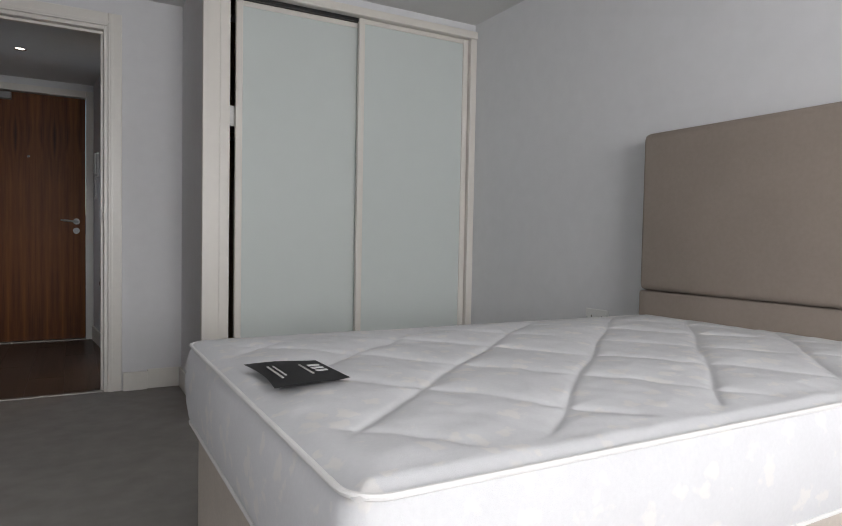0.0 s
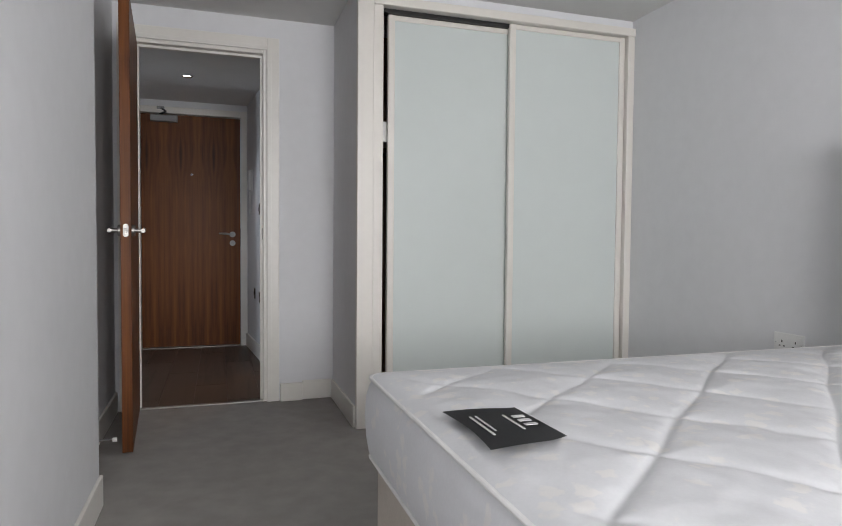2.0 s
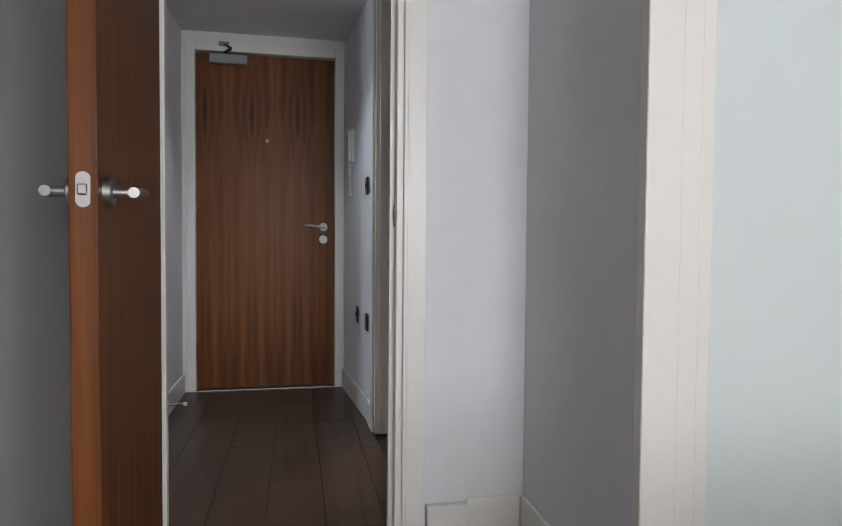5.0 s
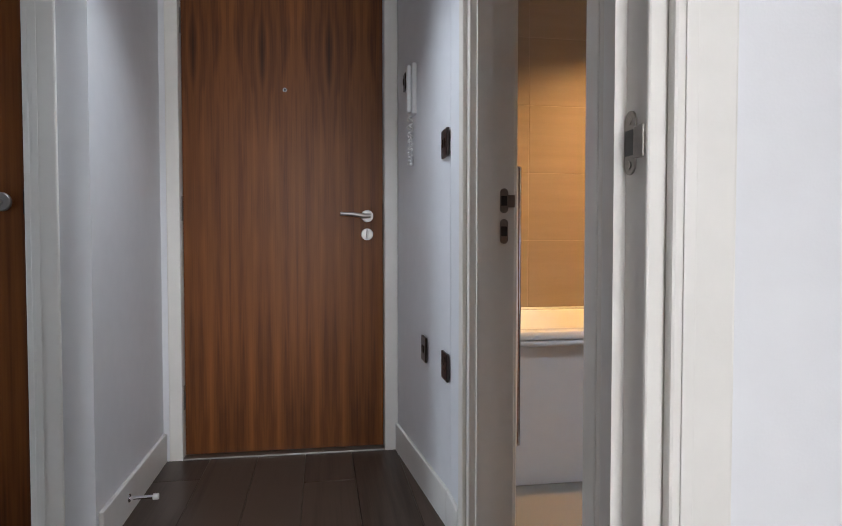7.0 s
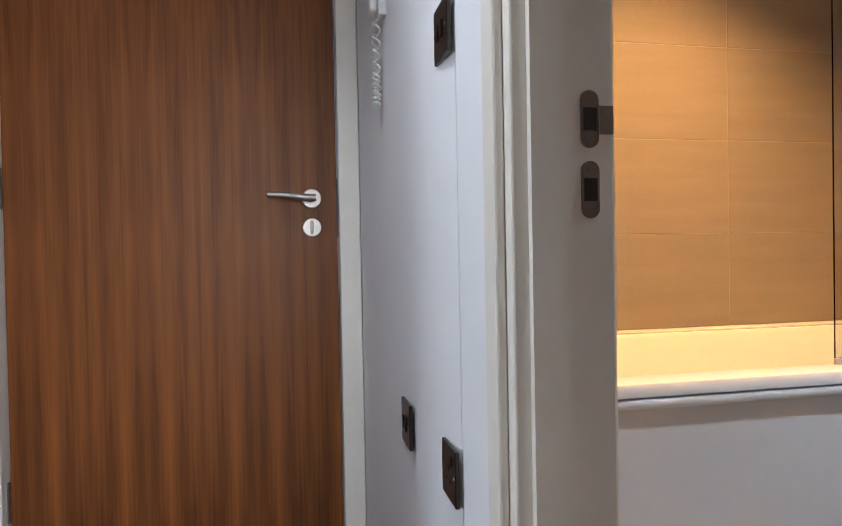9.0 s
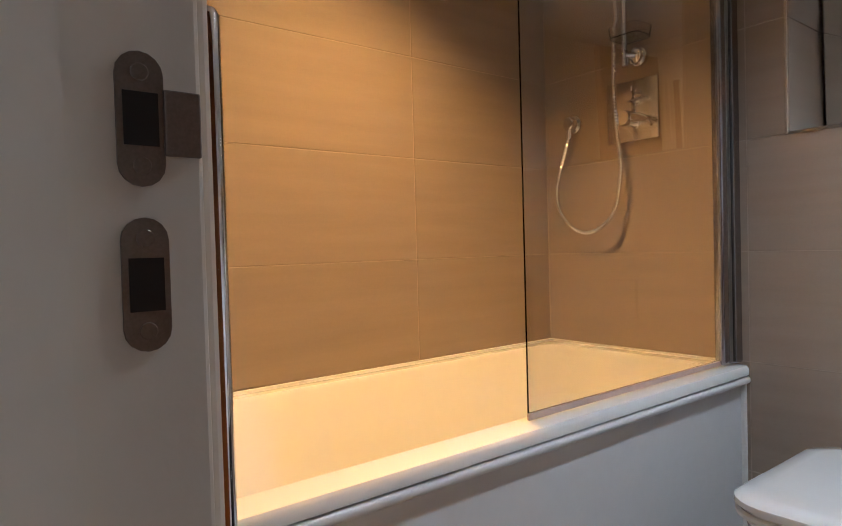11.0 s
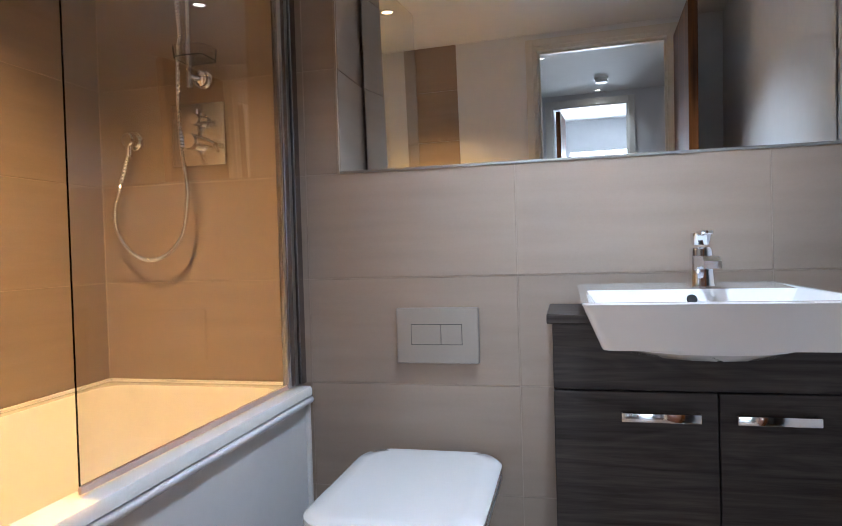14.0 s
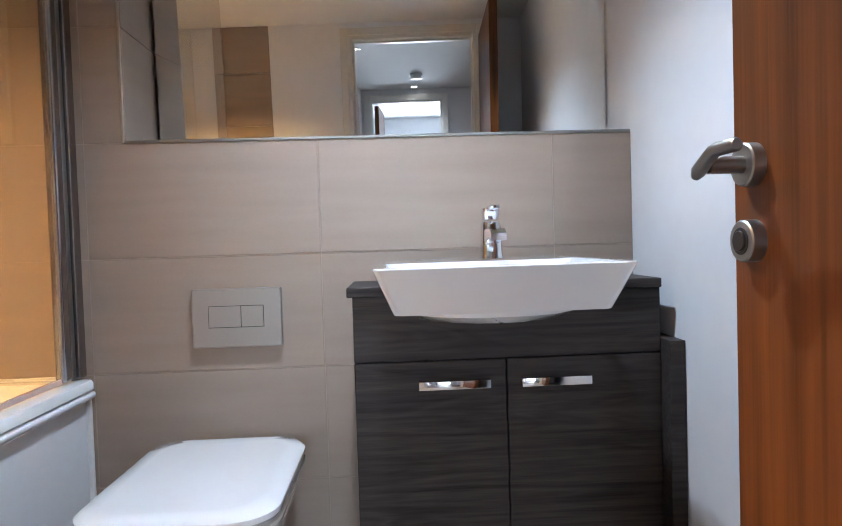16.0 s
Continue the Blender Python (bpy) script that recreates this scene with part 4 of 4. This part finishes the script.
def shower_screen():
    s = thing("shower_screen", (1.3, 1.50, 0.6), "clear glass bath screen on a chrome wall profile", "shower screen")
    part("glass_panel", box((0.906, 1.512, 0.611), (1.665, 1.516, 2.03), 0.001, 1), CLEAR, s, "clear glass panel")
    part("bottom_seal", box((0.906, 1.5105, 0.597), (1.665, 1.5175, 0.6105), 0.0015, 1), material("soft_seal", (0.62, 0.47, 0.40), 0.3), s, "translucent rubber seal")
    part("wall_profile", box((1.715, 1.494, 0.598), (1.7495, 1.534, 2.04), 0.004), POST, s, "chrome wall channel")
    part("hinge_profile", box((1.655, 1.498, 0.598), (1.690, 1.530, 2.04), 0.010, 3), POST, s, "rounded chrome hinge post", True)
    part("hinge_profile", box((1.691, 1.502, 0.598), (1.714, 1.526, 2.04), 0.006, 3), STEEL, s, "grey inner profile", True)


shower_screen()


def shower():
    s = thing("shower_set", (1.72, 1.82, 0.95), "chrome shower valve, riser rail and looping metal hose", "shower")
    X = 1.7495
    pl = part("valve_plate", box((X - 0.010, 1.728, 1.248), (X, 1.908, 1.436), 0.004, 3), material("brushed_chrome", (0.72, 0.71, 0.70), 0.26, 1.0, 0.03, 30.0), s, "square chrome valve plate", True)
    b = tube([(X - 0.010, 1.818, 1.315), (X - 0.014, 1.818, 1.315)], 0.034, 28)
    add_tube(b, [(X - 0.013, 1.818, 1.315), (X - 0.058, 1.818, 1.315), (X - 0.063, 1.818, 1.315)], [0.025, 0.025, 0.022], 24)
    add_tube(b, [(X - 0.040, 1.800, 1.316), (X - 0.046, 1.765, 1.310), (X - 0.052, 1.735, 1.298)], [0.016, 0.013, 0.009], 14)
    add_tube(b, [(X - 0.050, 1.742, 1.301), (X - 0.058, 1.722, 1.278)], [0.006, 0.0045], 10)
    part("lever", b, CHROME, pl, "chrome mixer lever", True)
    b = tube([(X - 0.010, 1.806, 1.380), (X - 0.014, 1.806, 1.380)], 0.026, 24)
    add_tube(b, [(X - 0.013, 1.806, 1.380), (X - 0.044, 1.806, 1.380), (X - 0.048, 1.806, 1.380)], [0.018, 0.018, 0.015], 20)
    add_tube(b, [(X - 0.030, 1.795, 1.380), (X - 0.034, 1.764, 1.376)], [0.011, 0.008], 12)
    add_tube(b, [(X - 0.036, 1.800, 1.395), (X - 0.036, 1.800, 1.410)], 0.005, 8)
    part("diverter", b, CHROME, pl, "small chrome diverter", True)
    b = disc((X, 1.791, 1.502), (-1, 0, 0), 0.028, 0.014)
    add_tube(b, [(X - 0.012, 1.791, 1.502), (X - 0.030, 1.793, 1.502), (X - 0.036, 1.793, 1.502)], [0.022, 0.024, 0.016], 20)
    add_tube(b, [(X - 0.030, 1.793, 1.502), (X - 0.052, 1.810, 1.502)], 0.011, 14)
    part("rail_bracket", b, CHROME, s, "chrome lower rail bracket", True)
    part("riser_rail", tube([(X - 0.050, 1.812, 1.470), (X - 0.050, 1.812, 2.08)], 0.0095, 16), CHROME, s, "chrome riser rail", True)
    b = loft([ring(X - 0.128, X - 0.040, 1.722, 1.818, 0.018, 1.538), ring(X - 0.132, X - 0.038, 1.718, 1.822, 0.022, 1.566), ring(X - 0.132, X - 0.038, 1.718, 1.822, 0.022, 1.570),
              ring(X - 0.128, X - 0.042, 1.722, 1.818, 0.019, 1.570), ring(X - 0.125, X - 0.045, 1.725, 1.815, 0.016, 1.543)], True, True)
    part("soap_dish", b, glass("clear_plastic", (0.9, 0.9, 0.9), 0.1), s, "clear plastic soap dish", True)
    b = disc((X, 2.040, 1.337), (-1, 0, 0), 0.030, 0.012)
    add_tube(b, [(X - 0.01, 2.040, 1.337), (X - 0.040, 2.040, 1.337), (X - 0.044, 2.040, 1.337)], [0.023, 0.022, 0.018], 20)
    add_tube(b, [(X - 0.030, 2.040, 1.330), (X - 0.031, 2.042, 1.286)], [0.012, 0.010], 12)
    part("outlet_elbow", b, CHROME, s, "chrome hose outlet elbow", True)
    pts = []
    n = 170
    keys = [(2.043, 1.290), (2.073, 1.188), (2.087, 1.12), (2.075, 1.055), (2.020, 0.990), (1.953, 0.969), (1.892, 0.990), (1.846, 1.042), (1.824, 1.143), (1.826, 1.209), (1.838, 1.30), (1.842, 1.42), (1.838, 1.568), (1.828, 1.625), (1.834, 1.715), (1.838, 1.90)]
    for k in range(n + 1):
        u = k / n * (len(keys) - 1)
        i = min(int(u), len(keys) - 2)
        f = u - i
        p0, p1, p2, p3 = (Vector(keys[max(0, min(len(keys) - 1, i + d))]) for d in (-1, 0, 1, 2))
        p = 0.5 * (2 * p1 + (p2 - p0) * f + (2 * p0 - 5 * p1 + 4 * p2 - p3) * f * f + (3 * p1 - p0 - 3 * p2 + p3) * f ** 3)
        pts.append((X - 0.032 - 0.034 * math.sin(min(1, k / n * 1.6) * math.pi / 2), p[0], p[1]))
    dense = []
    for a, b2 in zip(pts, pts[1:]):
        for q in range(2):
            dense.append(Vector(a).lerp(Vector(b2), q / 2))
    part("hose", tube(dense, [0.0082 if k % 2 else 0.0062 for k in range(len(dense))], 10), CHROME, s, "ribbed chrome hose")
    b = tube([(X - 0.066, 1.835, 1.88), (X - 0.085, 1.83, 2.0), (X - 0.10, 1.825, 2.05)], [0.011, 0.013, 0.016], 14)
    add_tube(b, [(X - 0.10, 1.825, 2.045), (X - 0.125, 1.822, 2.02)], [0.045, 0.048], 24)
    part("shower_head", b, CHROME, s, "chrome hand shower", True)


shower()


def toilet():
    t = thing("toilet", (1.5, 1.11, 0), "white wall-hung toilet with a closed soft-cornered lid", "toilet")
    cy, w = 1.112, 0.182
    rs = []
    for z, f, g in ((0.08, 0.55, 0.42), (0.14, 0.80, 0.62), (0.28, 0.95, 0.86), (0.375, 1.0, 1.0), (0.385, 0.99, 0.99)):
        rs.append(ring(1.749 - 0.52 * f, 1.7485, cy - w * g, cy + w * g, 0.10 * g, z, 8))
    part("pan", loft(rs), CERAMIC, t, "white ceramic pan", True)
    rs = [ring(1.225, 1.700, cy - 0.188, cy + 0.188, 0.085, 0.388, 10), ring(1.220, 1.705, cy - 0.192, cy + 0.192, 0.085, 0.393, 10),
          ring(1.220, 1.705, cy - 0.192, cy + 0.192, 0.085, 0.400, 10), ring(1.225, 1.700, cy - 0.188, cy + 0.188, 0.085, 0.404, 10)]
    part("seat", loft(rs), WHITEPLASTIC, t, "white seat ring", True)
    rs = [ring(1.222, 1.703, cy - 0.190, cy + 0.190, 0.085, 0.407, 10), ring(1.218, 1.706, cy - 0.194, cy + 0.194, 0.085, 0.414, 10),
          ring(1.219, 1.706, cy - 0.193, cy + 0.193, 0.085, 0.424, 10), ring(1.230, 1.700, cy - 0.182, cy + 0.182, 0.08, 0.432, 10), ring(1.26, 1.68, cy - 0.15, cy + 0.15, 0.07, 0.434, 10)]
    part("lid", loft(rs), CERAMIC, t, "glossy white closed lid", True)
    for y in (cy - 0.10, cy + 0.10):
        part("hinge", tube([(1.715, y - 0.02, 0.41), (1.715, y + 0.02, 0.41)], 0.012, 12), CHROME, t)


toilet()
fp = thing("flush_plate", (1.74, 1.098, 0.66), "satin grey dual flush plate above the toilet", "flush plate")
pm = part("plate", box((1.732, 0.984, 0.662), (1.7495, 1.214, 0.815), 0.003), material("satin_grey_plate", (0.32, 0.285, 0.255), 0.42, 0.3, 0.02, 8.0), fp)
part("recess", box((1.7314, 1.029, 0.7135), (1.7324, 1.172, 0.7705)), BLACK, fp)
for a, b2 in ((1.0305, 1.0870), (1.0885, 1.1705)):
    part("button", box((1.7295, a, 0.715), (1.7320, b2, 0.769), 0.0008, 1), pm.data.materials[0], fp)


def vanity():
    v = thing("vanity_unit", (1.62, 0.44, 0), "black-brown woodgrain vanity unit with two doors", "vanity unit")
    x, y0, y1 = 1.500, (0.047 - BATH[1][3]) / BATH[1][1], 0.783
    part("carcase", box((x + 0.018, y0, FLOOR + 0.08), (1.7490, y1 - 0.001, 0.800), 0.001, 1), BLACKWOOD, v)
    part("plinth", box((x + 0.05, y0, FLOOR), (1.7490, y1 - 0.01, FLOOR + 0.0795)), BLACKWOOD, v)
    part("fascia", box((x, y0, 0.652), (x + 0.0175, y1, 0.800), 0.0015, 1), BLACKWOOD, v, "fixed woodgrain top fascia")
    part("worktop", box((x - 0.012, y0, 0.8005), (1.7490, y1 + 0.012, 0.822), 0.002, 1), BLACKWOOD, v, "thin woodgrain top")
    part("end_panel", box((1.455, y0 - 0.036, FLOOR), (1.749, y0 - 0.001, 0.682), 0.001, 1), BLACKWOOD, v, "dark panel between unit and wall")
    for a, b2, h0, h1 in ((y0, 0.4365, 0.249, 0.408), (0.4395, y1, 0.478, 0.640)):
        d = part("door", box((x, a, FLOOR + 0.085), (x + 0.0175, b2, 0.648), 0.0015, 1), BLACKWOOD, v, "flat woodgrain door")
        bm = box((x - 0.028, h0, 0.588), (x - 0.022, h1, 0.608), 0.002)
        add_box(bm, (x - 0.023, h0, 0.588), (x, h0 + 0.008, 0.608), 0.001)
        add_box(bm, (x - 0.023, h1 - 0.008, 0.588), (x, h1, 0.608), 0.001)
        part("bar_handle", bm, CHROME, d, "flat chrome bow handle", True)


vanity()
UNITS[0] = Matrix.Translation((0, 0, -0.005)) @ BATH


def basin():
    b = thing("basin", (1.38, 0.495, 0.79), "white rectangular semi-recessed ceramic basin with flared sides", "basin")
    x0, x1, y0, y1, z = 1.145, 1.700, 0.266, 0.724, 0.881

    def taper(f, zz, r=0.02, d=0.0):
        return ring(x0 + f + d, x1 - d, y0 + f + d, y1 - f - d, r, zz, 5)
    rs = [taper(0.074, 0.772, 0.16), taper(0.058, 0.785, 0.15), taper(0.056, 0.794, 0.15), taper(0.034, 0.796, 0.02), taper(0.032, 0.800, 0.02), taper(0.002, 0.874, 0.012), taper(0.0, 0.878, 0.012), taper(0.002, z, 0.012), taper(0.010, z, 0.014)]
    rs += [ring(x0 + 0.018, x1 - 0.185, y0 + 0.018, y1 - 0.018, 0.02, z - 0.004, 5), ring(x0 + 0.045, x1 - 0.21, y0 + 0.05, y1 - 0.05, 0.04, z - 0.055, 5), ring(x0 + 0.09, x1 - 0.25, y0 + 0.10, y1 - 0.10, 0.05, z - 0.085, 5)]
    part("bowl", loft(rs), CERAMIC, b, "glossy white bowl", True)
    part("overflow", disc((x1 - 0.197, 0.487, 0.856), (-1, 0, 0.5), 0.011, 0.003, 20), BLACK, b, "dark overflow hole")
    t = thing("basin_tap", (1.555, 0.457, z), "chrome single-lever basin mixer tap", "tap")
    bm = loft([ring(1.530, 1.585, 0.430, 0.484, 0.016, z + 0.0005), ring(1.532, 1.583, 0.432, 0.482, 0.015, z + 0.010), ring(1.535, 1.579, 0.435, 0.479, 0.014, z + 0.080), ring(1.538, 1.576, 0.438, 0.476, 0.013, z + 0.086)])
    part("body", bm, CHROME, t, "", True)
    bm = loft([[(1.545, 0.438 + 0.038 * u, z + 0.036 + 0.032 * w) for u, w in ((0, 0), (1, 0), (1, 1), (0, 1))], [(1.46, 0.440 + 0.034 * u, z + 0.048 + 0.020 * w) for u, w in ((0, 0), (1, 0), (1, 1), (0, 1))],
               [(1.442, 0.440 + 0.034 * u, z + 0.042 + 0.016 * w) for u, w in ((0, 0), (1, 0), (1, 1), (0, 1))]])
    part("spout", bm, CHROME, t, "square chrome spout")
    bm = loft([ring(1.540, 1.575, 0.440, 0.474, 0.012, z + 0.0915), ring(1.536, 1.578, 0.437, 0.477, 0.012, z + 0.108), ring(1.535, 1.578, 0.437, 0.477, 0.012, z + 0.118)])
    add_box(bm, (1.490, 0.445, z + 0.113), (1.545, 0.469, z + 0.122), 0.002)
    part("lever", bm, CHROME, t, "chrome lever cap", True)


basin()



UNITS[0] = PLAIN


def towel_radiator():
    t = thing("towel_radiator", (0.17, 1.33, 0.29), "chrome ladder towel radiator on the wall beside the bath", "towel radiator")
    y0, y1, x = 1.172, 1.47, 0.174
    for y in (y0, y1):
        part("upright", tube([(x, y, 0.292), (x, y, 1.108), (x, y, 1.113)], [0.0105, 0.0105, 0.008], 16), CHROME, t, "", True)
    for k in range(11):
        z = 0.34 + k * 0.072
        part("rung", tube([(x + 0.002, y0 + 0.008, z), (x + 0.002, y1 - 0.008, z)], 0.009, 12), CHROME, t, "", True)
    for y in (y0 + 0.05, y1 - 0.05):
        for z in (0.42, 0.99):
            part("bracket", tube([(0.1305, y, z), (x - 0.004, y, z)], 0.008, 10), CHROME, t, "", True)


towel_radiator()


def niche_mirror():
    m = thing("wall_mirror", (EAST + NICHE_D, 0.72, NICHE_Z), "long frameless mirror at the back of a tiled niche", "mirror")
    x = EAST + NICHE_D - 0.036
    bm = box((x, Y_S + 0.004, NICHE_Z + 0.001), (x + 0.005, NICHE_Y - 0.013, CEIL_H - 0.003), 0.0008, 1)
    hung = Matrix.Rotation(radians(-2.0), 3, "Z") @ Matrix.Rotation(radians(-2.1), 3, "Y")   # hangs a little out of true
    bmesh.ops.rotate(bm, verts=bm.verts, cent=(x, NICHE_Y - 0.013, NICHE_Z), matrix=hung)
    part("glass", bm, MIRROR, m, "clear silvered glass")
    part("backing", box((x + 0.042, Y_S + 0.002, NICHE_Z + 0.001), (x + 0.0475, NICHE_Y - 0.001, CEIL_H - 0.002)), BLACK, m, "dark backing board")
    t = thing("niche_trim", (EAST, 0.72, NICHE_Z), "slim satin metal edge trim round the mirror niche", "trim", kind="structure")
    part("bottom_trim", box((EAST - 0.0045, Y_S + 0.002, NICHE_Z - 0.007), (EAST + 0.006, NICHE_Y, NICHE_Z + 0.001), 0.001, 1), STEEL, t)
    part("side_trim", box((EAST - 0.0045, NICHE_Y + 0.0005, NICHE_Z - 0.007), (EAST + 0.004, NICHE_Y + 0.0065, CEIL_H - 0.002), 0.001, 1), GROUT, t)


niche_mirror()

# ---- pieces: tiles and planks ----
TILE_MESH = {}


def tile_piece(name, lo, hi, mat, parent, bevel=0.0012):
    size = tuple(round(b - a, 4) for a, b in zip(lo, hi))
    key = (size, mat.name)
    if key not in TILE_MESH:
        bm = box((0, 0, 0), size, bevel, 1)
        bmesh.ops.recalc_face_normals(bm, faces=bm.faces)
        me = bpy.data.meshes.new(name)
        bm.to_mesh(me)
        bm.free()
        me.materials.append(mat)
        TILE_MESH[key] = me
    ob = new(name, TILE_MESH[key])
    ob.location = lo
    ob.parent = parent
    return ob


G = 0.0011
obs = bpy.data.objects
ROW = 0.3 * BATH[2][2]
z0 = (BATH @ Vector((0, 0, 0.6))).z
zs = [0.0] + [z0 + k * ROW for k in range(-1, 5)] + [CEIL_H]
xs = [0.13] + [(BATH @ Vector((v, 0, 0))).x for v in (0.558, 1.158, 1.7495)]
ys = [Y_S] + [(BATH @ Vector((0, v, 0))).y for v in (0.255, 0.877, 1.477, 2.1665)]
for x0, x1 in zip(xs, xs[1:]):
    for z0, z1 in zip(zs, zs[1:]):
        tile_piece("tile", (x0 + G, NORTH - 0.0012, z0 + G), (x1 - G, NORTH + 0.006, z1 - G), TILE, obs["wall_bathroom_north"])
for y0, y1 in zip(ys, ys[1:]):
    for z0, z1 in zip(zs, zs[1:]):
        a, top = y0, z1
        if z1 > NICHE_Z and y0 < NICHE_Y:
            if z0 > NICHE_Z - 0.1 and y1 < NICHE_Y:
                continue
            a = NICHE_Y + 0.006
        tile_piece("tile", (EAST - 0.0012, a + G, z0 + G), (EAST + 0.0002, y1 - G, top - G), TILE, obs["wall_bathroom_east"])
for z0, z1 in zip([NICHE_Z] + zs[5:], zs[5:]):
    tile_piece("tile", (EAST + 0.006, NICHE_Y - 0.0005, z0 + G), (EAST + NICHE_D - 0.002, NICHE_Y + 0.0042, z1 - G), TILE, obs["wall_bathroom_east"])
for y0, y1 in zip(ys, ys[1:]):
    tile_piece("tile", (EAST + 0.008, y0 + G, NICHE_Z - 0.0042), (EAST + NICHE_D - 0.002, min(y1, NICHE_Y - 0.001) - G, NICHE_Z), TILE, obs["wall_bathroom_east"]) if y0 < NICHE_Y else None
for y0, y1 in ((1.571, 1.928),):
    for z0, z1 in zip(zs, zs[1:]):
        tile_piece("tile", (0.1302, y0 + G, z0 + G), (0.1382, y1 - G, z1 - G), TILE, obs["wall_hall_east"])
x = -2.395
k = 0
while x < 0.0:
    x1 = min(x + 0.193, 0.0)
    y = 0.036 - (k * 0.43) % 1.2
    k += 1
    while y < 2.05:
        a, b2 = max(y, 0.0365), min(y + 1.2, 2.05)
        top = b2 if x1 > HL - 0.1 else min(b2, 1.284)
        if top - a > 0.03:
            tile_piece("plank", (x + 0.0006, a + 0.0006, -0.0118), (x1 - 0.0006, top - 0.0006, 0.0), LAMINATE, obs["floor_hall"], 0.0015)
        y += 1.2
    x = x1
